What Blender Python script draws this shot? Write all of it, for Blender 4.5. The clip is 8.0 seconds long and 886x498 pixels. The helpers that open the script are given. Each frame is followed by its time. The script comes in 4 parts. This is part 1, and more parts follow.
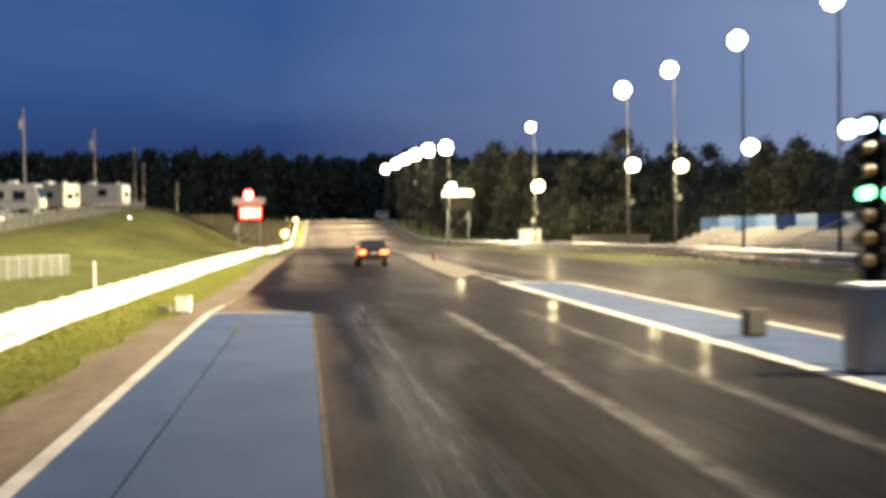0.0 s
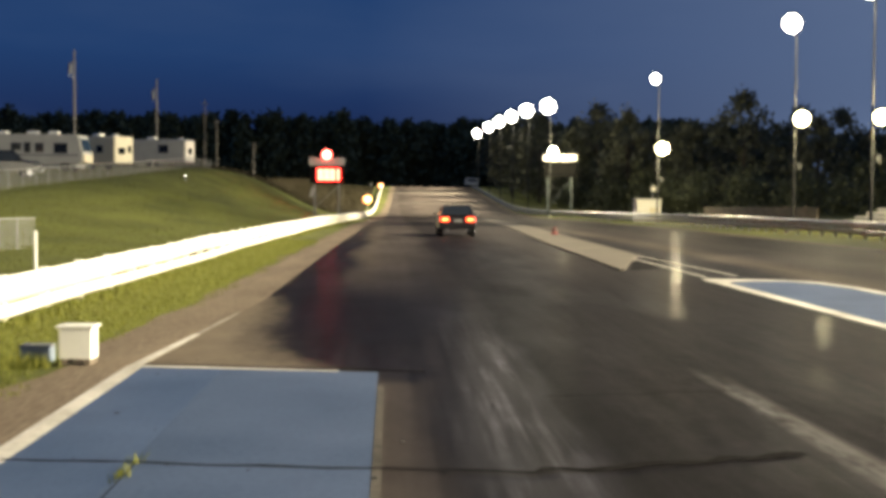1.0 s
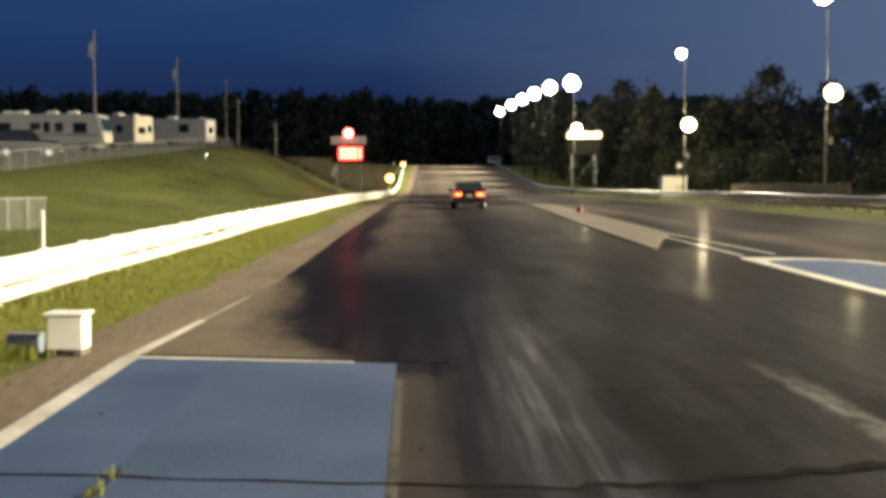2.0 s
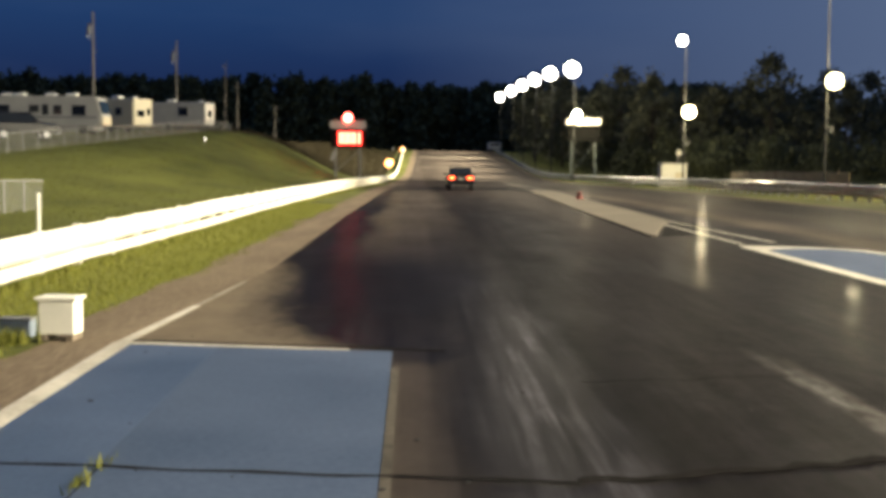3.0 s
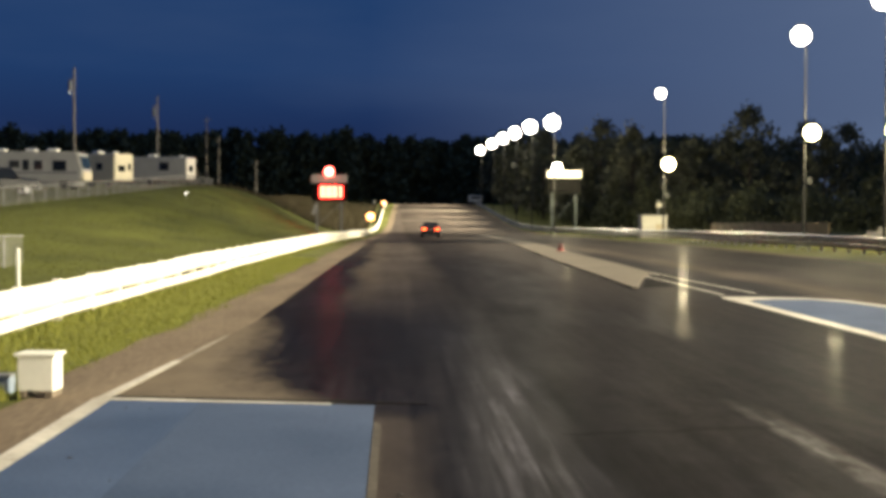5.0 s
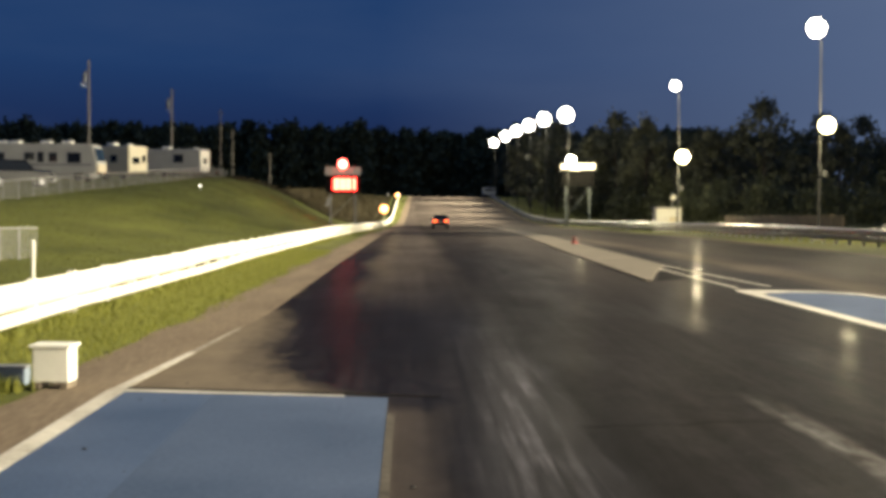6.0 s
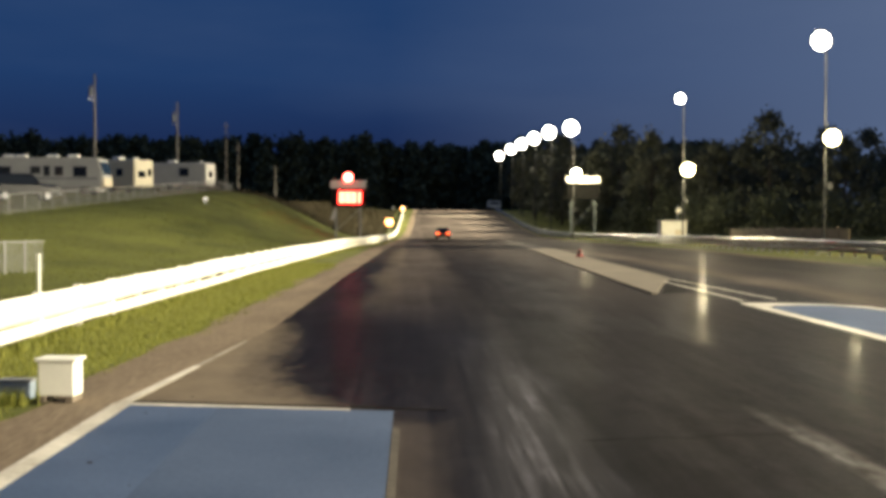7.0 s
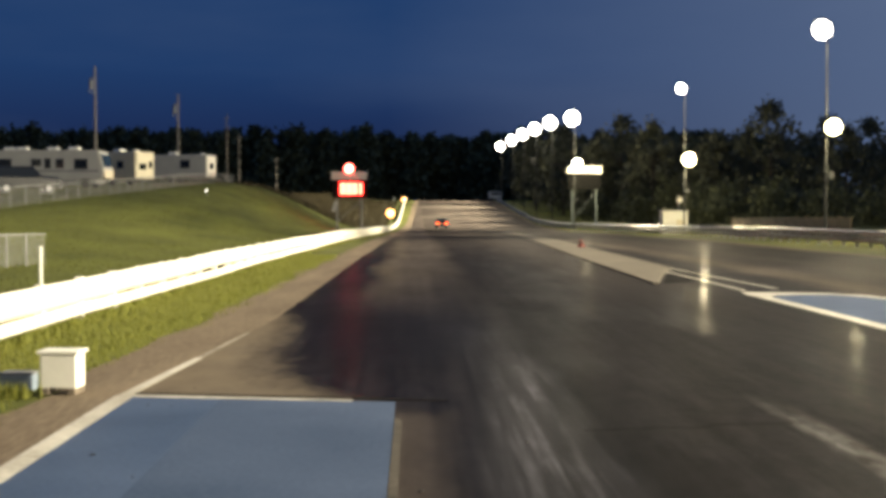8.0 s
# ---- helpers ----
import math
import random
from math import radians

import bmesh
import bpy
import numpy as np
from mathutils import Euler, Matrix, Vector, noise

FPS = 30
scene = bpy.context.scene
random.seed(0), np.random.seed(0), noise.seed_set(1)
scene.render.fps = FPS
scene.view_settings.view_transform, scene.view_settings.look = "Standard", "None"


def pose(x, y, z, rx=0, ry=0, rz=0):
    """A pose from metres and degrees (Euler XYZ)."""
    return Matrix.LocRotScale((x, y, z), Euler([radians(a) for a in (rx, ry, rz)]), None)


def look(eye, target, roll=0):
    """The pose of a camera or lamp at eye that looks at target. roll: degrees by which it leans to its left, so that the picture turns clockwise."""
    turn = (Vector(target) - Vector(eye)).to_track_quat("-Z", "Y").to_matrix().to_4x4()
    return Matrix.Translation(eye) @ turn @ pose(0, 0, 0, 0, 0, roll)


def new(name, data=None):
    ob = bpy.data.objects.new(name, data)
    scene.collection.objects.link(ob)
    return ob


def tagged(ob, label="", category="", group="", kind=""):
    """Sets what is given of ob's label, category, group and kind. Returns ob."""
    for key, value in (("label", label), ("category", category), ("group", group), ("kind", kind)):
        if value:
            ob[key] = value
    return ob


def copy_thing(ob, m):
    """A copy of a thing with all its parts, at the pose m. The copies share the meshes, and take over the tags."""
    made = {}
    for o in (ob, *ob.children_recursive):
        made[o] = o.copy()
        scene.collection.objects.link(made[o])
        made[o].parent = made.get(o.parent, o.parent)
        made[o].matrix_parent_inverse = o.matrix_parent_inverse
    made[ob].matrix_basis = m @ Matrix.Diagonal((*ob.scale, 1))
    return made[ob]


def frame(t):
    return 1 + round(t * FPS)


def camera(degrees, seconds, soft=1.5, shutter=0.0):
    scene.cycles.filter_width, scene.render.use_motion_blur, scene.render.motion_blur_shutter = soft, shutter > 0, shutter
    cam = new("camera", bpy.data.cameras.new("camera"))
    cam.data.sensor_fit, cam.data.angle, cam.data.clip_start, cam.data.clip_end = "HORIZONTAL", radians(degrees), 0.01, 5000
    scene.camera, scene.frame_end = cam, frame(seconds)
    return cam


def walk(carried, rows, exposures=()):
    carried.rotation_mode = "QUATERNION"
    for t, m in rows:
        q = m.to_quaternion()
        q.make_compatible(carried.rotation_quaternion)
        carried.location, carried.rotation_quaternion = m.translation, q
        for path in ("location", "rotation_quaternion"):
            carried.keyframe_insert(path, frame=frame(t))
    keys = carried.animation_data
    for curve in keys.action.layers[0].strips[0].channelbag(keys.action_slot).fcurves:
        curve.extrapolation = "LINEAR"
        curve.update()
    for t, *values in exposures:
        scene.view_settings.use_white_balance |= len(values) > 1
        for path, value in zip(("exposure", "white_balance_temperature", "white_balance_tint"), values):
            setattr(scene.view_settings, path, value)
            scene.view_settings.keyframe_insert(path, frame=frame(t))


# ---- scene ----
# The camera stands on the strip behind the start line; it closes up on the car in the first second.
cam = camera(38.3, 8.0, soft=4.0, shutter=0.5)
# seconds, eye x, y, z, degrees turned to the right, tilted down, rolled
PATH = [
    (0, -0.3, -20, 2.07, 6.2, 1.03, -0.66),
    (0.1, -0.28, -17.8, 2.09, 5.85, 1.71, -0.19),
    (0.2, -0.24, -15.4, 2.07, 4.6, 2.56, 0.29),
    (0.3, -0.19, -12.6, 2.05, 3.48, 3.46, 0.83),
    (0.4, -0.17, -9.6, 2, 2.81, 3.92, 1),
    (0.5, -0.13, -7, 1.93, 2.54, 4, 1),
    (0.6, -0.13, -5, 1.83, 2.54, 3.77, 0.96),
    (0.8, -0.09, -2.7, 1.79, 2.46, 3.08, 0.64),
    (1, -0.05, -1.4, 1.76, 2.37, 2.38, 0.45),
    (1.2, -0.09, -1.1, 1.71, 2.16, 2.85, 0.4),
    (2.3, 0, 0, 1.7, 0.96, 3.63, 0.15),
    (2.5, 0, 0, 1.7, 0.75, 4.03, 0.2),
    (2.8, 0, 0, 1.7, 0.99, 4.3, 0.39),
    (3, 0, 0, 1.7, 1.4, 3.98, 0.6),
    (3.2, 0, 0, 1.7, 1.77, 3.27, 0.63),
    (3.3, 0, 0, 1.7, 1.79, 2.9, 0.43),
    (3.5, 0, 0, 1.7, 1.99, 2.3, 0.18),
    (4, 0, 0, 1.7, 2.5, 1.94, 0.09),
    (4.5, 0, 0, 1.7, 2.41, 1.48, 0.16),
    (6, 0, 0, 1.7, 1.6, 1.94, 0.33),
    (6.5, 0, 0, 1.7, 1.36, 1.82, 0.3),
    (7, 0, 0, 1.7, 1.36, 1.35, 0.25),
    (7.5, 0, 0, 1.7, 1.46, 1.41, 0.19),
    (8, 0, 0, 1.7, 1.3, 1.76, 0),
]


def cam_pose(x, y, z, turn, tilt, roll):
    return pose(x, y, z) @ pose(0, 0, 0, 0, 0, -turn) @ pose(0, 0, 0, 90 - tilt, 0, 0) @ pose(0, 0, 0, 0, 0, roll)

walk(cam, [(t, cam_pose(*r)) for t, *r in PATH],
     exposures=[(0.0, 1.05, 7300, 12), (0.25, 0.82, 7050, 11), (0.5, 0.5, 6850, 10), (0.8, 0.27, 6750, 10), (1.1, 0.1, 6700, 10), (2.2, 0.03, 6750, 10), (8.0, 0.03, 6700, 10)])

# ---- sky at dusk ----
world = bpy.data.worlds.new("dusk")
scene.world = world
world.use_nodes = True
wn, wl = world.node_tree.nodes, world.node_tree.links
wn.clear()
w_out = wn.new("ShaderNodeOutputWorld")
w_bg = wn.new("ShaderNodeBackground")
w_tc = wn.new("ShaderNodeTexCoord")
w_sep = wn.new("ShaderNodeSeparateXYZ")
w_ramp = wn.new("ShaderNodeValToRGB")
w_noise = wn.new("ShaderNodeTexNoise")
w_map = wn.new("ShaderNodeMapping")
w_mix = wn.new("ShaderNodeMix")
w_mix.data_type = "RGBA"
w_map.inputs["Scale"].default_value = (2.0, 2.0, 9.0)
w_noise.inputs["Scale"].default_value = 1.6
w_noise.inputs["Detail"].default_value = 5.0
els = w_ramp.color_ramp.elements
els[0].position, els[0].color = 0.0, (0.018, 0.033, 0.078, 1)
els[1].position, els[1].color = 1.0, (0.013, 0.042, 0.140, 1)
e = els.new(0.06); e.color = (0.011, 0.026, 0.090, 1)
e = els.new(0.11); e.color = (0.0135, 0.044, 0.138, 1)
e = els.new(0.30); e.color = (0.015, 0.052, 0.155, 1)
w_mix.inputs["B"].default_value = (0.096, 0.140, 0.248, 1)
w_r2 = wn.new("ShaderNodeValToRGB")
w_r2.color_ramp.elements[0].position = 0.46
w_r2.color_ramp.elements[1].position = 0.78
w_r2.color_ramp.elements[1].color = (0.14, 0.14, 0.14, 1)
wl.new(w_tc.outputs["Generated"], w_sep.inputs[0])
wl.new(w_sep.outputs["Z"], w_ramp.inputs[0])
wl.new(w_tc.outputs["Generated"], w_map.inputs["Vector"])
wl.new(w_map.outputs[0], w_noise.inputs["Vector"])
wl.new(w_noise.outputs[0], w_r2.inputs[0])
# sky colour lightens towards +x, imitating haze lit by the flood lamps
w_az = wn.new("ShaderNodeMapRange")
w_az.inputs["From Min"].default_value, w_az.inputs["From Max"].default_value = -0.02, 0.42
w_az.inputs["To Min"].default_value, w_az.inputs["To Max"].default_value = 0.0, 1.0
w_add = wn.new("ShaderNodeMath")
w_add.operation, w_add.use_clamp = "ADD", True
wl.new(w_sep.outputs["X"], w_az.inputs["Value"])
wl.new(w_az.outputs[0], w_add.inputs[0])
wl.new(w_r2.outputs[0], w_add.inputs[1])
wl.new(w_add.outputs[0], w_mix.inputs["Factor"])
wl.new(w_ramp.outputs[0], w_mix.inputs["A"])
wl.new(w_mix.outputs["Result"], w_bg.inputs["Color"])
wl.new(w_bg.outputs[0], w_out.inputs[0])
w_bg.inputs["Strength"].default_value = 1.0

# Flood lamps on the poles: (x, y, z of the top head, z of the lower head)
# the first three poles are unseen, added along the row to light the near strip
POLES = [(23.3, -3.0, 12.0, 0), (23.3, 10.0, 12.0, 0), (23.3, 22.5, 12.0, 6.2), (23.6, 35.0, 12.0, 6.2), (23.6, 47.6, 12.0, 6.2), (23.65, 60.7, 12.0, 5.8),
         (23.7, 73.0, 12.0, 6.45), (23.6, 111.0, 12.25, 6.1), (20.4, 162.0, 13.3, 7.6), (20.4, 188.0, 14.5, 0), (20.4, 212.0, 15.1, 0),
         (20.4, 236.0, 15.6, 0), (20.4, 262.0, 16.0, 0), (20.4, 297.0, 16.4, 0)]
FLOOD_POWER = 62000
for px, py, ztop, zlow in POLES:
    ld = bpy.data.lights.new("flood_beam", "SPOT")
    ld.energy, ld.color = FLOOD_POWER * (1.5 if 100 < py < 150 else 2.6 if py > 180 else 1.4 if py > 150 else 1.0), (1.0, 0.91, 0.67)
    ld.spot_size, ld.spot_blend, ld.shadow_soft_size = radians(96), 1.0, 0.35
    new("flood_beam", ld).matrix_world = look((px - 1.3, py - 1.0, ztop - 0.1), (px - 18.0, py + 2.0, 3.0) if py > 150 else (px - 36.0, py + 5.0, 4.5))
    if py > 60:
        ld = bpy.data.lights.new("flood_spill", "POINT")
        ld.energy, ld.color, ld.shadow_soft_size = 1500 if py < 150 else 3200, (1.0, 0.91, 0.67), 0.4
        new("flood_spill", ld).location = (px - 1.0, py - 1.5, ztop + 0.2)
    if zlow and py > 60:
        ld = bpy.data.lights.new("low_flood_beam", "POINT")
        ld.energy, ld.color, ld.shadow_soft_size = 6500 if 100 < py < 120 else 7000 if py > 150 else 3200, (1.0, 0.86, 0.52), 0.3
        new("low_flood_beam", ld).location = (px + 1.5, py - 1.3, zlow)


# ---- materials ----
def mat(name, base, rough=0.7, metal=0.0, var=0.25, scale=3.0, bump=0.15, fine=60.0, emit=None, strength=0.0, spec=0.5):
    m = bpy.data.materials.new(name)
    m.use_nodes = True
    n, l = m.node_tree.nodes, m.node_tree.links
    b = n["Principled BSDF"]
    b.inputs["Roughness"].default_value, b.inputs["Metallic"].default_value = rough, metal
    b.inputs["Specular IOR Level"].default_value = spec
    tc = n.new("ShaderNodeTexCoord")
    if var > 0:
        n1, n2 = n.new("ShaderNodeTexNoise"), n.new("ShaderNodeTexNoise")
        n1.inputs["Scale"].default_value, n1.inputs["Detail"].default_value = scale, 4.0
        n2.inputs["Scale"].default_value, n2.inputs["Detail"].default_value = fine, 3.0
        l.new(tc.outputs["Object"], n1.inputs["Vector"]), l.new(tc.outputs["Object"], n2.inputs["Vector"])
        mx = n.new("ShaderNodeMix"); mx.data_type = "FLOAT"; mx.inputs["Factor"].default_value = 0.4
        l.new(n1.outputs[0], mx.inputs["A"]), l.new(n2.outputs[0], mx.inputs["B"])
        rp = n.new("ShaderNodeValToRGB")
        rp.color_ramp.elements[0].position, rp.color_ramp.elements[1].position = 0.3, 0.7
        rp.color_ramp.elements[0].color = (*[c * (1 - var) for c in base], 1)
        rp.color_ramp.elements[1].color = (*[min(1, c * (1 + var)) for c in base], 1)
        l.new(mx.outputs["Result"], rp.inputs[0])
        l.new(rp.outputs[0], b.inputs["Base Color"])
        if bump:
            bp = n.new("ShaderNodeBump"); bp.inputs["Strength"].default_value = bump; bp.inputs["Distance"].default_value = 0.02
            l.new(mx.outputs["Result"], bp.inputs["Height"]), l.new(bp.outputs[0], b.inputs["Normal"])
    else:
        b.inputs["Base Color"].default_value = (*base, 1)
    if emit:
        b.inputs["Emission Color"].default_value, b.inputs["Emission Strength"].default_value = (*emit, 1), strength
    return m


def math_node(n, l, op, a, b=None, c=None, clamp=False):
    k = n.new("ShaderNodeMath"); k.operation = op; k.use_clamp = clamp
    for i, v in enumerate((a, b, c)):
        if v is None:
            continue
        if isinstance(v, (int, float)):
            k.inputs[i].default_value = v
        else:
            l.new(v, k.inputs[i])
    return k.outputs[0]


def band(n, l, x, lo, hi, soft):
    """1 between lo and hi, falling off over soft metres."""
    a = math_node(n, l, "MULTIPLY_ADD", x, 1 / soft, -lo / soft + 0.5, clamp=True)
    b = math_node(n, l, "MULTIPLY_ADD", x, -1 / soft, hi / soft + 0.5, clamp=True)
    return math_node(n, l, "MULTIPLY", a, b)


def road_material():
    """Weathered concrete and asphalt, dark with rubber in the driving lanes, tyre tracks along y."""
    m = bpy.data.materials.new("rubbered_asphalt")
    m.use_nodes = True
    n, l = m.node_tree.nodes, m.node_tree.links
    b = n["Principled BSDF"]
    tc = n.new("ShaderNodeTexCoord")
    sep = n.new("ShaderNodeSeparateXYZ")
    l.new(tc.outputs["Object"], sep.inputs[0])

    def noise_tex(sx, sy, detail=5.0, rough=0.55):
        mp = n.new("ShaderNodeMapping"); mp.inputs["Scale"].default_value = (sx, sy, 1)
        t = n.new("ShaderNodeTexNoise"); t.inputs["Scale"].default_value = 1.0
        t.inputs["Detail"].default_value, t.inputs["Roughness"].default_value = detail, rough
        l.new(tc.outputs["Object"], mp.inputs["Vector"]), l.new(mp.outputs[0], t.inputs["Vector"])
        return t.outputs[0]
    wob = noise_tex(0.35, 0.18)
    x = math_node(n, l, "ADD", sep.outputs["X"], math_node(n, l, "MULTIPLY_ADD", wob, 1.2, -0.6))
    y = math_node(n, l, "ADD", sep.outputs["Y"], math_node(n, l, "MULTIPLY_ADD", wob, 3.0, -1.5))
    streak, patch, grain = noise_tex(5.0, 0.12), noise_tex(0.45, 0.16), noise_tex(70.0, 70.0, 3.0)
    # rubber laid in the left lane, thick beyond the start pad, and in the right lane
    lane = band(n, l, x, 0.08, 9.0, 0.8)
    slant = math_node(n, l, "MULTIPLY", math_node(n, l, "MULTIPLY_ADD", sep.outputs["Y"], -0.09, 2.16, clamp=True), 0.95)
    ragged = math_node(n, l, "MULTIPLY_ADD", noise_tex(4.5, 3.0, 6.0, 0.8), 1.1, -0.55)
    xs = math_node(n, l, "ADD", math_node(n, l, "SUBTRACT", x, slant), ragged)
    y_in = math_node(n, l, "ADD", y, math_node(n, l, "MULTIPLY", math_node(n, l, "MULTIPLY_ADD", sep.outputs["X"], 0.7, 0.9, clamp=True), 1.7))
    y_in = math_node(n, l, "ADD", y_in, ragged)
    patch_l = math_node(n, l, "MULTIPLY", band(n, l, xs, -2.45, 9.0, 0.7), band(n, l, y_in, 12.1, 900.0, 1.0))
    lane_r = band(n, l, x, 10.3, 16.2, 1.0)
    rub = math_node(n, l, "MAXIMUM", math_node(n, l, "MAXIMUM", lane, patch_l), math_node(n, l, "MULTIPLY", lane_r, 0.75))
    fine_streak = noise_tex(11.0, 0.30, 5.0, 0.6)
    worn = math_node(n, l, "MULTIPLY_ADD", fine_streak, 3.4, -1.35, clamp=True)
    blotch = noise_tex(3.2, 1.1, 6.0, 0.72)
    smear = math_node(n, l, "MULTIPLY", math_node(n, l, "MULTIPLY_ADD", noise_tex(7.5, 0.26, 6.0, 0.62), 4.4, -2.0, clamp=True), math_node(n, l, "MULTIPLY_ADD", blotch, 2.2, -0.45, clamp=True))
    scuff = math_node(n, l, "MULTIPLY", band(n, l, x, 0.66, 1.32, 0.35), band(n, l, y, -40.0, 15.0, 8.0))
    xl = math_node(n, l, "ADD", sep.outputs["X"], math_node(n, l, "MULTIPLY_ADD", blotch, 0.16, -0.08))
    lines = math_node(n, l, "ADD", band(n, l, xl, 3.02, 3.24, 0.14), math_node(n, l, "MULTIPLY", band(n, l, xl, 4.86, 5.07, 0.18), 0.7))
    lines = math_node(n, l, "MULTIPLY", lines, band(n, l, y, -40.0, 10.4, 2.5))
    wide = math_node(n, l, "MULTIPLY", band(n, l, x, 11.6, 13.0, 0.8), 0.5)
    bare = math_node(n, l, "MULTIPLY", worn, math_node(n, l, "MULTIPLY_ADD", lines, 1.3, wide), clamp=True)
    # rubber cover thinned with distance; paler far road mimics lamp sheen in colour
    rub = math_node(n, l, "MULTIPLY", rub, math_node(n, l, "MULTIPLY_ADD", band(n, l, sep.outputs["Y"], -60.0, 85.0, 90.0), 0.72, 0.28))
    # paler run between the wheel tracks and beside the groove, sheen painted in
    pale = math_node(n, l, "ADD", math_node(n, l, "MULTIPLY", band(n, l, x, -0.9, 1.25, 0.7), 0.72), math_node(n, l, "MULTIPLY", band(n, l, x, 3.8, 7.0, 1.4), 0.22))
    rub = math_node(n, l, "SUBTRACT", rub, math_node(n, l, "MULTIPLY", pale, band(n, l, y, 27.0, 900.0, 16.0)), clamp=True)
    rub = math_node(n, l, "MULTIPLY", rub, math_node(n, l, "MULTIPLY_ADD", patch, 0.60, 0.76, clamp=True))
    rub = math_node(n, l, "SUBTRACT", rub, math_node(n, l, "MULTIPLY", bare, 0.70), clamp=True)
    col = n.new("ShaderNodeMix"); col.data_type = "RGBA"
    conc = n.new("ShaderNodeValToRGB")
    conc.color_ramp.elements[0].position, conc.color_ramp.elements[1].position = 0.25, 0.8
    conc.color_ramp.elements[0].color, conc.color_ramp.elements[1].color = (0.031, 0.025, 0.0210, 1), (0.095, 0.077, 0.065, 1)
    l.new(math_node(n, l, "ADD", math_node(n, l, "MULTIPLY", streak, 0.45), math_node(n, l, "MULTIPLY_ADD", noise_tex(7.0, 3.0, 6.0, 0.7), 0.5, math_node(n, l, "MULTIPLY_ADD", patch, 0.5, -0.22))), conc.inputs[0])
    rb = n.new("ShaderNodeValToRGB")
    rb.color_ramp.elements[0].position, rb.color_ramp.elements[1].position = 0.35, 0.70
    rb.color_ramp.elements[0].color, rb.color_ramp.elements[1].color = (0.0042, 0.0037, 0.0046, 1), (0.0160, 0.0138, 0.0156, 1)
    l.new(math_node(n, l, "ADD", math_node(n, l, "MULTIPLY", streak, 0.6), math_node(n, l, "MULTIPLY", math_node(n, l, "ADD", noise_tex(14.0, 0.35, 4.0), math_node(n, l, "MULTIPLY_ADD", noise_tex(5.0, 2.2, 6.0, 0.75), 2.2, -1.1)), 0.4)), rb.inputs[0])
    sandy = n.new("ShaderNodeMix"); sandy.data_type = "RGBA"
    sandy.inputs["B"].default_value = (0.150, 0.120, 0.086, 1)
    l.new(math_node(n, l, "MULTIPLY", band(n, l, x, -4.0, -0.7, 0.9), math_node(n, l, "MULTIPLY_ADD", noise_tex(2.0, 1.2, 6.0, 0.65), 1.2, 0.1, clamp=True)), sandy.inputs["Factor"])
    l.new(conc.outputs[0], sandy.inputs["A"])
    l.new(rub, col.inputs["Factor"]), l.new(sandy.outputs["Result"], col.inputs["A"]), l.new(rb.outputs[0], col.inputs["B"])
    thick = math_node(n, l, "MULTIPLY", band(n, l, xs, -2.25, 0.1, 1.1), band(n, l, y, 12.6, 23.0, 5.0))
    thick = math_node(n, l, "MULTIPLY_ADD", thick, 1.7, math_node(n, l, "MULTIPLY_ADD", noise_tex(1.3, 0.5, 6.0, 0.65), 1.6, -1.45), clamp=True)
    groove = math_node(n, l, "MULTIPLY", band(n, l, x, 0.42, 1.85, 0.55), band(n, l, y, -60.0, 42.0, 24.0))
    thick = math_node(n, l, "MAXIMUM", thick, math_node(n, l, "MULTIPLY", groove, 0.75))
    dk = n.new("ShaderNodeMix"); dk.data_type = "RGBA"
    l.new(math_node(n, l, "MULTIPLY", thick, 0.72), dk.inputs["Factor"]), l.new(col.outputs["Result"], dk.inputs["A"])
    dk.inputs["B"].default_value = (0.0050, 0.0046, 0.0056, 1)
    sc = n.new("ShaderNodeMix"); sc.data_type = "RGBA"
    sc.inputs["B"].default_value = (0.076, 0.072, 0.084, 1)
    l.new(math_node(n, l, "MULTIPLY", math_node(n, l, "MAXIMUM", smear, math_node(n, l, "MULTIPLY", worn, 0.22)), scuff), sc.inputs["Factor"]), l.new(dk.outputs["Result"], sc.inputs["A"])
    ln = n.new("ShaderNodeMix"); ln.data_type = "RGBA"
    ln.inputs["B"].default_value = (0.140, 0.134, 0.131, 1)
    l.new(math_node(n, l, "MULTIPLY", lines, math_node(n, l, "MULTIPLY", math_node(n, l, "MULTIPLY_ADD", blotch, 4.2, -1.55, clamp=True), math_node(n, l, "MULTIPLY_ADD", fine_streak, 1.4, -0.02, clamp=True))), ln.inputs["Factor"])
    l.new(sc.outputs["Result"], ln.inputs["A"])
    l.new(ln.outputs["Result"], b.inputs["Base Color"])
    rg = math_node(n, l, "MULTIPLY_ADD", rub, -0.12, 0.80)
    rg = math_node(n, l, "MULTIPLY_ADD", patch, -0.12, rg)
    l.new(rg, b.inputs["Roughness"])
    b.inputs["Specular IOR Level"].default_value = 0.014
    gl = math_node(n, l, "MULTIPLY_ADD", noise_tex(0.8, 0.22, 2.0, 0.5), 3.0, -1.35, clamp=True)
    sheen = math_node(n, l, "MULTIPLY", band(n, l, x, -2.0, 1.2, 0.8), math_node(n, l, "MULTIPLY", patch, 0.20))
    right = band(n, l, x, 4.6, 17.5, 1.6)
    polished = math_node(n, l, "MULTIPLY_ADD", noise_tex(0.45, 0.75, 5.0, 0.7), 5.0, -2.35, clamp=True)
    wet = math_node(n, l, "MULTIPLY", math_node(n, l, "MULTIPLY", polished, right), math_node(n, l, "MULTIPLY_ADD", band(n, l, y, 19.0, 120.0, 8.0), 0.022, 0.008))
    l.new(math_node(n, l, "MAXIMUM", wet, math_node(n, l, "MAXIMUM", math_node(n, l, "MULTIPLY", math_node(n, l, "MULTIPLY", gl, rub), 0.045), sheen)), b.inputs["Coat Weight"])
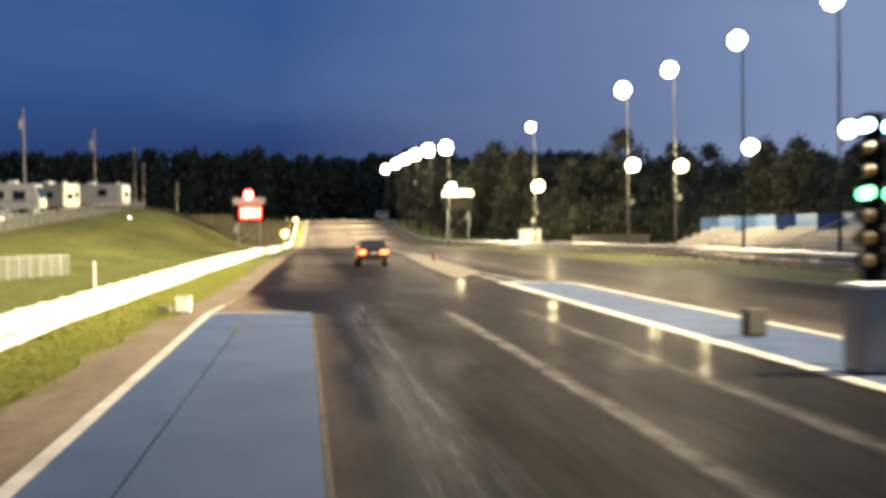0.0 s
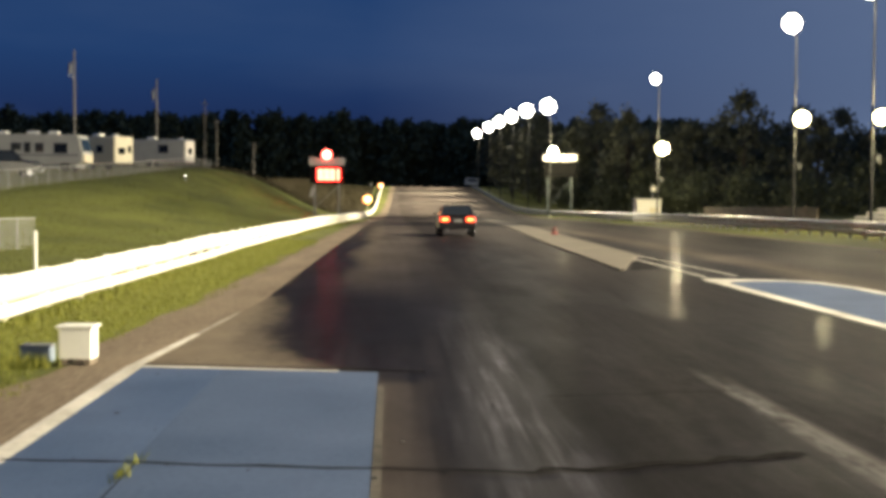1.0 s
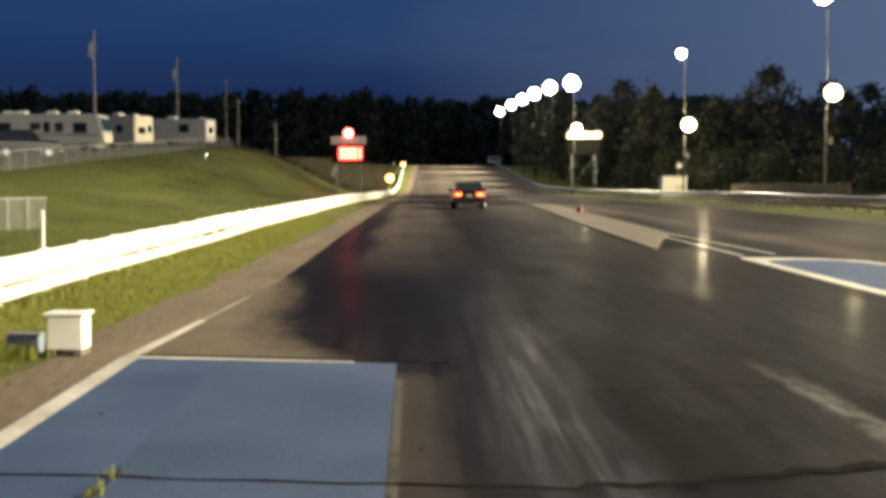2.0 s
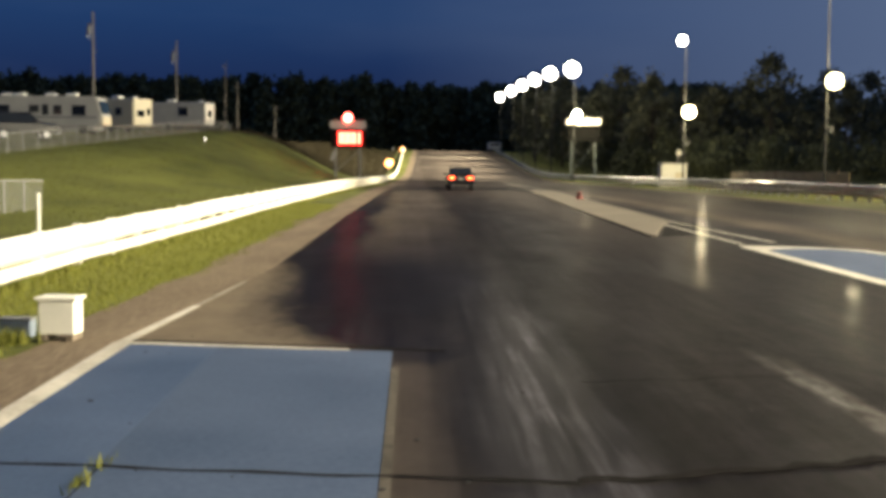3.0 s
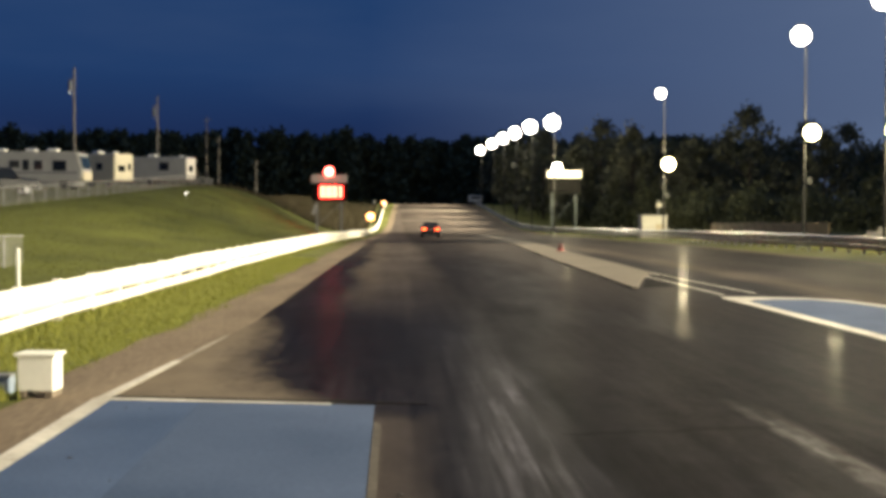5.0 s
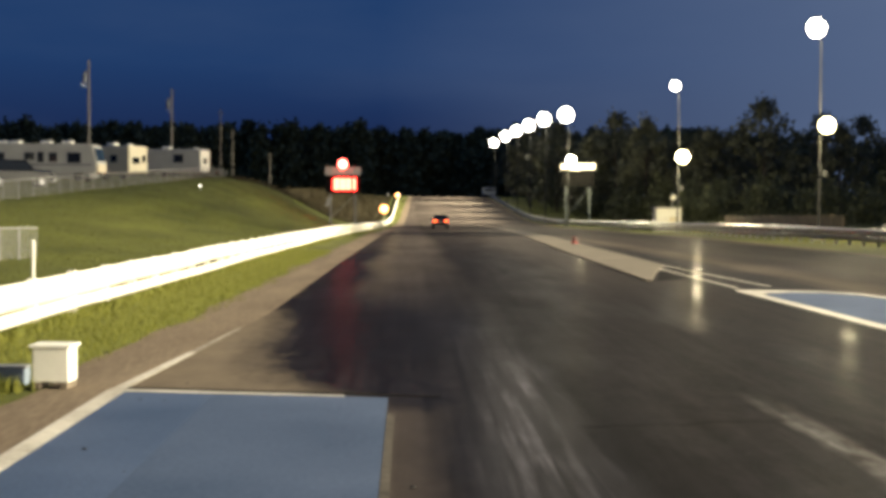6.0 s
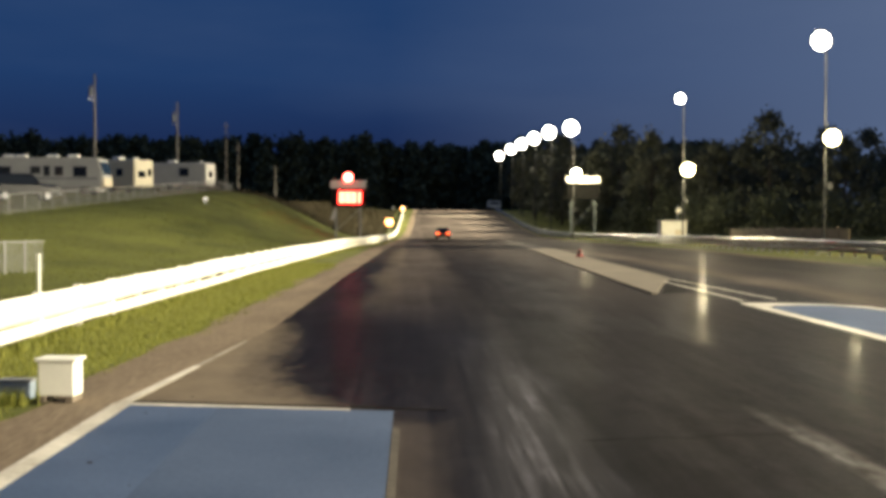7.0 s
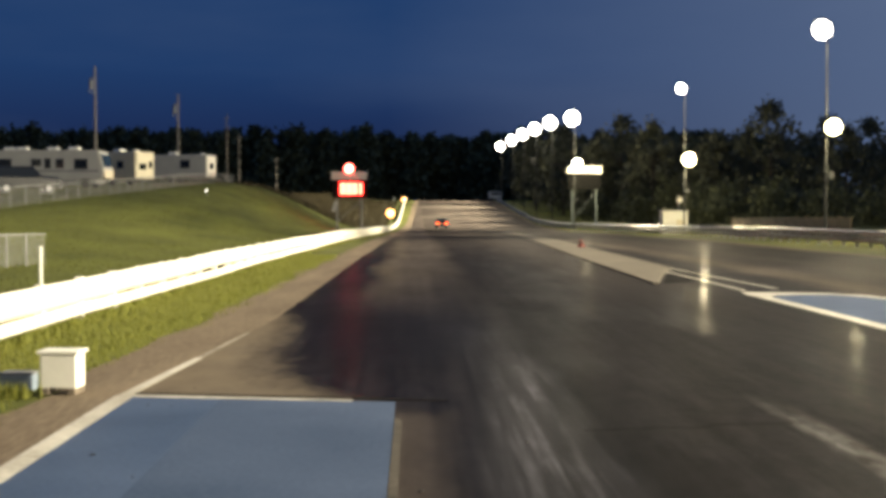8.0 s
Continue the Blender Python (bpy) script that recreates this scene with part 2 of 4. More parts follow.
    l.new(math_node(n, l, "MULTIPLY_ADD", right, -0.14, 0.29), b.inputs["Coat Roughness"])
    bp = n.new("ShaderNodeBump"); bp.inputs["Strength"].default_value = 0.35; bp.inputs["Distance"].default_value = 0.01
    l.new(math_node(n, l, "ADD", grain, math_node(n, l, "MULTIPLY", streak, 0.6)), bp.inputs["Height"])
    l.new(bp.outputs[0], b.inputs["Normal"])
    return m


def two_tone(name, c1, c2, s1, s2, rough=0.9, bump=0.5, dist=0.05, lo=0.35, hi=0.68, drawn=1.0):
    """Ground cover that varies over metres and over centimetres."""
    m = bpy.data.materials.new(name)
    m.use_nodes = True
    n, l = m.node_tree.nodes, m.node_tree.links
    b = n["Principled BSDF"]; b.inputs["Roughness"].default_value = rough; b.inputs["Specular IOR Level"].default_value = 0.2
    tc = n.new("ShaderNodeTexCoord")
    a, f = n.new("ShaderNodeTexNoise"), n.new("ShaderNodeTexNoise")
    a.inputs["Scale"].default_value, f.inputs["Scale"].default_value = s1, s2
    a.inputs["Detail"].default_value, f.inputs["Detail"].default_value = 6.0, 4.0
    mp = n.new("ShaderNodeMapping"); mp.inputs["Scale"].default_value = (1, drawn, 1)
    l.new(tc.outputs["Object"], mp.inputs["Vector"])
    l.new(mp.outputs[0], a.inputs["Vector"]), l.new(mp.outputs[0], f.inputs["Vector"])
    mixed = math_node(n, l, "ADD", math_node(n, l, "MULTIPLY", a.outputs[0], 0.55), math_node(n, l, "MULTIPLY", f.outputs[0], 0.45))
    r = n.new("ShaderNodeValToRGB")
    r.color_ramp.elements[0].position, r.color_ramp.elements[1].position = lo, hi
    r.color_ramp.elements[0].color, r.color_ramp.elements[1].color = (*c1, 1), (*c2, 1)
    l.new(mixed, r.inputs[0]), l.new(r.outputs[0], b.inputs["Base Color"])
    bp = n.new("ShaderNodeBump"); bp.inputs["Strength"].default_value = bump; bp.inputs["Distance"].default_value = dist
    l.new(mixed, bp.inputs["Height"]), l.new(bp.outputs[0], b.inputs["Normal"])
    return m


def leaf_material(name, dark, light):
    m = bpy.data.materials.new(name)
    m.use_nodes = True
    n, l = m.node_tree.nodes, m.node_tree.links
    b = n["Principled BSDF"]; b.inputs["Roughness"].default_value = 0.7; b.inputs["Specular IOR Level"].default_value = 0.2
    g = n.new("ShaderNodeNewGeometry")
    r = n.new("ShaderNodeValToRGB")
    r.color_ramp.elements[0].color, r.color_ramp.elements[1].color = (*dark, 1), (*light, 1)
    l.new(g.outputs["Random Per Island"], r.inputs[0]), l.new(r.outputs[0], b.inputs["Base Color"])
    return m


M_ROAD = road_material()
M_GRASS = two_tone("mown_grass", (0.048, 0.054, 0.008), (0.112, 0.118, 0.020), 0.35, 9.0, lo=0.38, hi=0.62, drawn=0.4)
M_DIRT = two_tone("gravelly_dirt", (0.090, 0.066, 0.044), (0.175, 0.134, 0.092), 1.6, 22.0, drawn=0.16)
M_TURF = leaf_material("mown_turf_blades", (0.050, 0.058, 0.009), (0.120, 0.126, 0.024))
M_BLADE = leaf_material("grass_blades", (0.068, 0.080, 0.011), (0.20, 0.20, 0.038))
M_GREYBLUE = two_tone("scuffed_blue_grey_paint", (0.032, 0.0495, 0.088), (0.068, 0.0915, 0.148), 0.6, 24.0, rough=0.6, bump=0.25, dist=0.01)
M_BLUE = two_tone("worn_blue_paint", (0.032, 0.0520, 0.097), (0.069, 0.0955, 0.159), 0.7, 30.0, rough=0.55, bump=0.25, dist=0.01)
# pad blue with shade mixed into the colour, so the median looks dimmer
M_MEDBLUE = two_tone("median_blue_shaded", (0.020, 0.037, 0.078), (0.048, 0.074, 0.132), 0.9, 20.0, rough=0.75, bump=0.3, dist=0.01)
M_LINE = two_tone("worn_white_line_paint", (0.26, 0.235, 0.195), (0.55, 0.515, 0.45), 1.4, 16.0, rough=0.6, bump=0.2, dist=0.006)
M_FADED = two_tone("nearly_worn_off_line", (0.10, 0.085, 0.065), (0.30, 0.27, 0.225), 2.2, 12.0, rough=0.7, bump=0.2, dist=0.006)
M_SIDESTRIP = two_tone("scraped_concrete", (0.030, 0.026, 0.021), (0.095, 0.082, 0.066), 1.2, 10.0, rough=0.8, bump=0.25, dist=0.01)
M_CONC = two_tone("bare_concrete", (0.066, 0.055, 0.042), (0.136, 0.114, 0.087), 0.5, 14.0, rough=0.75, bump=0.25, dist=0.01)
M_TAR = mat("tar_filler", (0.0150, 0.0138, 0.0138), 0.95, var=0.4, scale=6, spec=0.0)
# dark tone for the shade painted at the median tip
M_PATCH = mat("dark_shade_patch", (0.011, 0.010, 0.010), 0.9, var=0.4, scale=4, spec=0.02)
M_ROUGH = leaf_material("rough_weeds", (0.020, 0.016, 0.007), (0.056, 0.043, 0.018))
M_RAIL = mat("white_painted_steel", (0.74, 0.70, 0.60), 0.5, var=0.16, scale=1.3, bump=0.08, fine=24)
M_GALV = mat("galvanised_steel", (0.42, 0.43, 0.44), 0.38, 0.8, var=0.25, scale=2.0, fine=40)
M_POST = mat("weathered_post_wood", (0.14, 0.11, 0.08), 0.85, var=0.35, scale=4)
M_WHITE = mat("white_paint", (0.72, 0.70, 0.62), 0.5, var=0.10, scale=2.5, bump=0.06)
M_CREAM = mat("cream_fibreglass", (0.60, 0.53, 0.38), 0.45, var=0.10, scale=1.2, bump=0.05)
M_RVW = mat("offwhite_fibreglass", (0.37, 0.36, 0.33), 0.45, var=0.12, scale=1.0, bump=0.05)
M_GREYP = mat("grey_paint", (0.20, 0.20, 0.20), 0.5, var=0.2, scale=2.0)
M_DKGLASS = mat("dark_window_glass", (0.012, 0.014, 0.017), 0.08, var=0.0)
M_BLACK = mat("black_car_paint", (0.010, 0.010, 0.012), 0.22, var=0.2, scale=2.0, bump=0.0)
M_NAVY = mat("dark_blue_car_paint", (0.012, 0.018, 0.035), 0.25, var=0.2, scale=2.0, bump=0.0)
M_CARBODY = mat("dark_grey_car_paint", (0.010, 0.009, 0.010), 0.35, var=0.25, scale=2.0, bump=0.0)
M_RUBBER = mat("tyre_rubber", (0.012, 0.012, 0.012), 0.8, var=0.3, scale=8)
M_RIM = mat("alloy_rim", (0.35, 0.35, 0.36), 0.35, 0.8, var=0.1)
M_REDP = mat("red_trailer_paint", (0.36, 0.035, 0.022), 0.45, var=0.15, scale=1.5)
M_BLUEP = mat("blue_stand_panel", (0.075, 0.15, 0.30), 0.5, var=0.2, scale=1.0)
M_ALU = mat("bleacher_aluminium", (0.46, 0.43, 0.38), 0.5, 0.15, var=0.25, scale=2.5, fine=20)
M_TANW = mat("tan_fence_boards", (0.17, 0.13, 0.085), 0.8, var=0.3, scale=2.0)
M_POLE = mat("creosoted_pole_wood", (0.21, 0.19, 0.165), 0.85, var=0.3, scale=5)
M_STEELP = mat("grey_steel_pole", (0.032, 0.034, 0.035), 0.8, 0.0, var=0.2, scale=3)
M_DARK = mat("dark_brown_case", (0.030, 0.024, 0.018), 0.6, var=0.3, scale=6)
M_BOARD = mat("black_board", (0.008, 0.008, 0.008), 0.95, var=0.2, spec=0.02)
M_LEGP = mat("pale_green_steel", (0.085, 0.105, 0.11), 0.6, var=0.2, scale=2.0)
M_FLOOD = mat("lit_flood_lens", (0.8, 0.8, 0.8), 0.3, var=0.0, emit=(1.0, 0.96, 0.86), strength=22.0)
M_SODIUM = mat("lit_yellow_lens", (0.8, 0.75, 0.6), 0.3, var=0.0, emit=(1.0, 0.88, 0.50), strength=16.0)
M_TAIL = mat("lit_tail_lens", (0.5, 0.03, 0.02), 0.3, var=0.0, emit=(1.0, 0.055, 0.018), strength=5.0)
M_TAILHOT = mat("lit_bulb_lens", (0.6, 0.2, 0.05), 0.3, var=0.0, emit=(1.0, 0.27, 0.07), strength=7.0)
M_LED = mat("lit_red_digit", (0.4, 0.02, 0.02), 0.4, var=0.0, emit=(1.0, 0.036, 0.022), strength=38.0)
M_WINLAMP = mat("lit_win_lamp", (0.7, 0.5, 0.4), 0.4, var=0.0, emit=(1.0, 0.10, 0.075), strength=20.0)
M_AMBER = mat("lit_amber_lens", (0.7, 0.5, 0.2), 0.4, var=0.0, emit=(1.0, 0.40, 0.13), strength=9.0)
M_CONE = mat("dull_red_plastic", (0.17, 0.022, 0.016), 0.6, var=0.25, scale=6)
M_GREEN = mat("lit_green_lens", (0.1, 0.6, 0.3), 0.4, var=0.0, emit=(0.10, 1.0, 0.42), strength=6.0)
# faint red glow imitating the halo round the lit digits
M_REDPANEL = mat("red_halo_glow", (0.10, 0.005, 0.004), 0.5, var=0.0, emit=(1.0, 0.012, 0.008), strength=0.3)
M_BLUELED = mat("lit_blue_lens", (0.2, 0.5, 0.8), 0.4, var=0.0, emit=(0.35, 0.75, 1.0), strength=12.0)
M_LENSOFF = mat("unlit_lens", (0.070, 0.048, 0.020), 0.3, var=0.0)
M_BARK = mat("tree_bark", (0.06, 0.048, 0.036), 0.9, var=0.4, scale=5)
M_LEAF = leaf_material("broadleaf_foliage", (0.062, 0.068, 0.046), (0.138, 0.142, 0.092))
M_LEAF2 = leaf_material("far_foliage", (0.070, 0.080, 0.046), (0.140, 0.150, 0.080))
# pale tone for the lamplight painted across the run-out
M_BAND = two_tone("lamplit_road_tone", (0.05, 0.042, 0.034), (0.12, 0.10, 0.078), 0.5, 9.0)
M_FPOST = mat("galvanised_fence_post", (0.42, 0.42, 0.40), 0.6, 0.1, var=0.15)
M_OLDPOST = mat("dull_fence_post", (0.21, 0.21, 0.20), 0.75, var=0.2)
M_MESH = mat("chain_link_wire", (0.20, 0.20, 0.20), 0.6, 0.1, var=0.1)


# ---- mesh helpers ----
def part(name, bm, material, parent=None, label=""):
    me = bpy.data.meshes.new(name)
    bm.to_mesh(me)
    bm.free()
    me.materials.append(material)
    ob = new(name, me)
    ob.parent = parent
    if label:
        ob["label"] = label
    return ob


def thing(name, label, category, m=None, group="", kind=""):
    ob = new(name)
    ob.empty_display_size = 0.2
    if m is not None:
        ob.matrix_world = m
    return tagged(ob, label, category, group, kind)


def box_to(bm, x0, x1, y0, y1, z0, z1, bevel=0.0):
    r = bmesh.ops.create_cube(bm, size=1.0, matrix=Matrix.Translation(((x0 + x1) / 2, (y0 + y1) / 2, (z0 + z1) / 2)) @ Matrix.Diagonal((x1 - x0, y1 - y0, z1 - z0, 1)))
    if bevel:
        es = {e for v in r["verts"] for e in v.link_edges}
        bmesh.ops.bevel(bm, geom=list(es), offset=bevel, segments=2, affect="EDGES", profile=0.5)
    return bm


def bbox(x0, x1, y0, y1, z0, z1, bevel=0.0):
    return box_to(bmesh.new(), x0, x1, y0, y1, z0, z1, bevel)


def cyl_to(bm, a, b, r0, r1=None, seg=12, caps=True):
    a, b = Vector(a), Vector(b)
    d = b - a
    m = Matrix.Translation((a + b) / 2) @ d.to_track_quat("Z", "Y").to_matrix().to_4x4()
    bmesh.ops.create_cone(bm, cap_ends=caps, segments=seg, radius1=r0, radius2=r0 if r1 is None else r1, depth=d.length, matrix=m)
    return bm


def bcyl(a, b, r0, r1=None, seg=12):
    return cyl_to(bmesh.new(), a, b, r0, r1, seg)


def ball_to(bm, c, r, u=12, v=8, squash=(1, 1, 1)):
    bmesh.ops.create_uvsphere(bm, u_segments=u, v_segments=v, radius=r, matrix=Matrix.Translation(c) @ Matrix.Diagonal((*squash, 1)))
    return bm


def lerp(v, table):
    return float(np.interp(v, [p[0] for p in table], [p[1] for p in table]))


# ---- lie of the land ----
DIP = ((-400, 0), (40, 0), (75, -0.12), (105, -0.40), (140, -0.72), (175, -0.88), (195, -0.60), (230, 0.75), (280, 2.9), (315, 4.0), (345, 4.3), (380, 4.2), (5000, 4.2))
BANK = ((-400, 0.2), (0, 0.4), (30, 0.9), (60, 1.7), (91, 3.2), (132, 5.2), (150, 5.3), (172, 4.7), (200, 3.9), (260, 2.4), (330, 1.0), (5000, 0.4))
RAIL_X = ((-60, -5.7), (5, -5.5), (16, -5.3), (42, -4.8), (80, -4.0), (116, -3.3), (150, -2.9), (200, -2.4), (330, -2.0), (400, -2.0))
EDGE_X = ((-60, -2.75), (4, -2.7), (12, -2.55), (20, -2.15), (45, -1.9), (90, -1.45), (150, -0.9), (230, 0.2), (330, 1.3), (420, 1.6))
RIGHT_X = ((-60, 16.6), (45, 16.8), (90, 17.6), (140, 18.4), (200, 18.2), (420, 19.0))


def land(x, y):
    z = lerp(y, DIP)
    if x < -6.2:
        s = min(1.0, (-6.2 - x) / 13.5)
        z += (s * s * (3 - 2 * s)) * lerp(y, BANK)
    if x > 24:
        z += min(1.0, (x - 24) / 40) * 0.8
    return z


YS = list(np.unique(np.concatenate([np.arange(-60, 60, 4), np.arange(60, 420, 10.0), [-400, -200, -100, 460, 520, 640, 800, 1200, 2500]])))


def strip(name, left, right, ys, dz, material, nx=1):
    """A strip of ground cover between two lines x(y), dz above the land."""
    vs, fs = [], []
    for y in ys:
        a, b = left(y), right(y)
        for i in range(nx + 1):
            x = a + (b - a) * i / nx
            vs.append((x, y, land(x, y) + dz))
    for j in range(len(ys) - 1):
        for i in range(nx):
            k = j * (nx + 1) + i
            fs.append((k, k + 1, k + nx + 2, k + nx + 1))
    me = bpy.data.meshes.new(name)
    me.from_pydata(vs, [], fs)
    me.materials.append(material)
    for p in me.polygons:
        p.use_smooth = True
    return new(name, me)


def ground_sheet():
    xs = list(np.unique(np.concatenate([np.arange(-40, 44, 1.6), [-2500, -1200, -600, -300, -160, -100, -70, -52, 52, 70, 100, 160, 300, 600, 1200, 2500]])))
    vs = [(x, y, land(x, y) - 0.03 + (0.05 * noise.noise((x * 0.2, y * 0.2, 0)) if x < -6.5 or x > 21 else 0)) for y in YS for x in xs]
    n = len(xs)
    fs = [(j * n + i, j * n + i + 1, (j + 1) * n + i + 1, (j + 1) * n + i) for j in range(len(YS) - 1) for i in range(n - 1)]
    me = bpy.data.meshes.new("ground")
    me.from_pydata(vs, [], fs)
    me.materials.append(M_GRASS)
    for p in me.polygons:
        p.use_smooth = True
    return tagged(new("ground", me), "mown grass verge and bank round the drag strip", "ground", kind="structure")


ground_sheet()
YR = [y for y in YS if -60 <= y <= 420]


def wob(y, a, s, k=0.0):
    return a * noise.noise((k, y * s, 3.1))


dirt = strip("dirt_shoulder", lambda y: lerp(y, EDGE_X) - (1.05 + wob(y, 0.5, 0.3)), lambda y: lerp(y, EDGE_X) + 0.3, sorted(set(YR + list(np.arange(0, 60, 1.0)))), -0.012, M_DIRT)
tagged(dirt, "bare gravelly dirt shoulder between grass and track", "shoulder", kind="structure")
dirt_r = strip("dirt_shoulder", lambda y: lerp(y, RIGHT_X) - 0.3, lambda y: lerp(y, RIGHT_X) + 0.55 + wob(y, 0.3, 0.2, 5), YR, -0.012, M_DIRT)
tagged(dirt_r, "pale dirt edge along the far lane", "shoulder", kind="structure")
road = strip("road", lambda y: lerp(y, EDGE_X), lambda y: lerp(y, RIGHT_X), YR, 0.0, M_ROAD, nx=4)
tagged(road, "drag strip lanes dark with laid rubber and glossy", "road", kind="structure")

# ---- paint, pads and joints on the strip ----
strip_y = lambda a, b, s: list(np.arange(a, b + 1e-6, s))


def slab(name, pts, z, thick, material, label, category="pavement"):
    """A thin flat piece with real thickness from an outline."""
    bm = bmesh.new()
    f = bm.faces.new([bm.verts.new((x, y, z)) for x, y in pts])
    if f.normal.z < 0:
        f.normal_flip()
    bmesh.ops.recalc_face_normals(bm, faces=bm.faces[:])
    r = bmesh.ops.extrude_face_region(bm, geom=[f])
    bmesh.ops.translate(bm, vec=(0, 0, thick), verts=[v for v in r["geom"] if isinstance(v, bmesh.types.BMVert)])
    bmesh.ops.recalc_face_normals(bm, faces=bm.faces[:])
    return tagged(part(name, bm, material), label, category, kind="structure")


slab("start_pad", [(-1.80, -30), (-0.165, -30), (-0.165, 11.2), (-1.72, 11.43)], 0.002, 0.006, M_GREYBLUE, "scuffed blue-grey painted start pad beside the lane")
slab("pad_side_strip", [(-0.160, -30), (-0.085, -30), (-0.10, 10.2), (-0.160, 10.4)], 0.002, 0.005, M_SIDESTRIP, "narrow bare concrete strip beside the pad", "pavement")
slab("pad_edge_strip", [(-2.62, -30), (-1.802, -30), (-1.722, 11.43), (-2.55, 11.55)], 0.002, 0.0062, M_BLUE, "brighter blue painted strip along the pad")
slab("pad_edge_line", [(-2.80, -30), (-2.62, -30), (-2.55, 11.55), (-2.72, 11.6)], 0.002, 0.008, M_LINE, "worn white edge line along the blue pad", "line")
slab("pad_front_line", [(-2.72, 11.6), (-2.55, 11.55), (-0.55, 11.25), (-0.55, 11.33), (-2.70, 11.72)], 0.003, 0.008, M_LINE, "thin white line across the front of the pad", "line")
slab("pad_front_joint", [(-2.6, 11.74), (-0.3, 11.36), (0.3, 11.28), (0.3, 11.31), (-0.3, 11.46), (-2.6, 11.86)], 0.002, 0.004, M_TAR, "dark expansion joint in front of the pad", "joint")
slab("shoulder_line", [(-2.70, 11.74), (-2.58, 11.72), (-2.42, 14.6), (-2.505, 14.6)], 0.003, 0.006, M_LINE, "white edge line running on past the pad", "line")
slab("shoulder_line", [(-2.505, 14.61), (-2.425, 14.61), (-2.27, 17.6), (-2.31, 17.6)], 0.003, 0.006, M_FADED, "faded end of the edge line on the shoulder", "line")
# tar joints: one across the lanes, one along the pad
rng = random.Random(4)


def wavy_joint(name, a, b, width, label, steps=26, dev=0.05):
    av, bv = Vector((*a, 0)), Vector((*b, 0))
    side = (bv - av).normalized().cross(Vector((0, 0, 1)))
    left, right = [], []
    for i in range(steps + 1):
        p = av.lerp(bv, i / steps) + side * (dev * noise.noise((i * 0.35, a[0], b[1])))
        w = width * (0.6 + 0.8 * abs(noise.noise((i * 0.9, 7.0, a[1]))))
        left.append((p + side * w / 2).to_tuple()[:2])
        right.append((p - side * w / 2).to_tuple()[:2])
    bm = bmesh.new()
    lv = [bm.verts.new((*p, 0.0105)) for p in left]
    rv = [bm.verts.new((*p, 0.0105)) for p in right]
    for i in range(steps):
        bm.faces.new((lv[i], lv[i + 1], rv[i + 1], rv[i]))
    bmesh.ops.recalc_face_normals(bm, faces=bm.faces[:])
    if bm.faces[:][0].normal.z < 0:
        bmesh.ops.reverse_faces(bm, faces=bm.faces[:])
    return tagged(part(name, bm, M_TAR), label, "joint", kind="structure")


wavy_joint("tar_joint", (-2.6, 7.02), (0.9, 6.62), 0.065, "tar-filled expansion joint across the pad and lane")
wavy_joint("tar_joint", (0.9, 6.62), (2.8, 7.2), 0.13, "tar-filled crack running across the rubbered lane", dev=0.12)
wavy_joint("lane_crack", (1.3, 9.7), (3.0, 10.0), 0.035, "thin dark crack across the rubbered lane", dev=0.1)
wavy_joint("pad_joint", (-1.69, 7.0), (-1.86, -20.0), 0.018, "weedy joint running along the blue pad", dev=0.02)

# blue median with its white border
MED = [(6.95, -30), (6.95, 24.6), (7.25, 25.1), (7.7, 25.3), (8.3, 25.2), (8.75, 24.6), (9.0, 23.2), (9.05, -30)]
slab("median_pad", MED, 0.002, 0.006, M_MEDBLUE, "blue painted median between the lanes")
slab("median_line", [(6.66, -30), (6.93, -30), (6.93, 24.65), (7.2, 25.15), (6.7, 25.9), (6.66, 25.4)], 0.002, 0.008, M_LINE, "white border line of the blue median", "line")
slab("median_line", [(9.07, -30), (9.29, -30), (9.27, 23.4), (9.0, 24.9), (8.4, 25.6), (7.6, 25.9), (6.72, 25.95), (7.22, 25.17), (7.7, 25.35), (8.35, 25.24), (8.8, 24.65), (9.03, 23.25)], 0.003, 0.008, M_LINE, "white border line of the blue median", "line")
slab("median_stripe", [(6.9, 26.6), (6.99, 26.6), (6.93, 37), (6.86, 37)], 0.002, 0.006, M_LINE, "faded white stripe past the median tip", "line")
slab("median_stripe", [(7.75, 27.2), (7.84, 27.2), (7.43, 37), (7.36, 37)], 0.002, 0.006, M_LINE, "faded white stripe past the median tip", "line")
# shade at the kerb end, laid down as a dark slab
slab("median_shadow_patch", [(5.75, 29.2), (6.6, 29.9), (7.9, 35.0), (7.5, 36.3), (6.55, 32.9)], 0.002, 0.005, M_PATCH, "dark patch painted as shade where the concrete median begins", "patch")
conc_l = lambda y: lerp(y, ((29, 5.45), (44, 5.75), (70, 6.8), (100, 8.0), (140, 9.2)))
conc_r = lambda y: lerp(y, ((29, 5.6), (33, 6.5), (36.5, 7.4), (60, 8.1), (80, 8.9), (140, 10.6)))


def raised_median(ys, top, material):
    """The concrete median as a low kerbed island with vertical faces."""
    bm = bmesh.new()
    rows = []
    for y in ys:
        xa, xb = conc_l(y), conc_r(y)
        za = land(xa, y)
        rows.append([bm.verts.new(p) for p in ((xa, y, za - 0.05), (xa + 0.02, y, za + top), (xb - 0.02, y, za + top), (xb, y, za - 0.05))])
    for p, q in zip(rows, rows[1:]):
        for k in range(3):
            bm.faces.new((p[k], p[k + 1], q[k + 1], q[k]))
    bm.faces.new(rows[0]), bm.faces.new(list(reversed(rows[-1])))
    bmesh.ops.recalc_face_normals(bm, faces=bm.faces[:])
    return tagged(part("concrete_median", bm, material), "tan concrete median island with low kerb faces", "median", kind="structure")


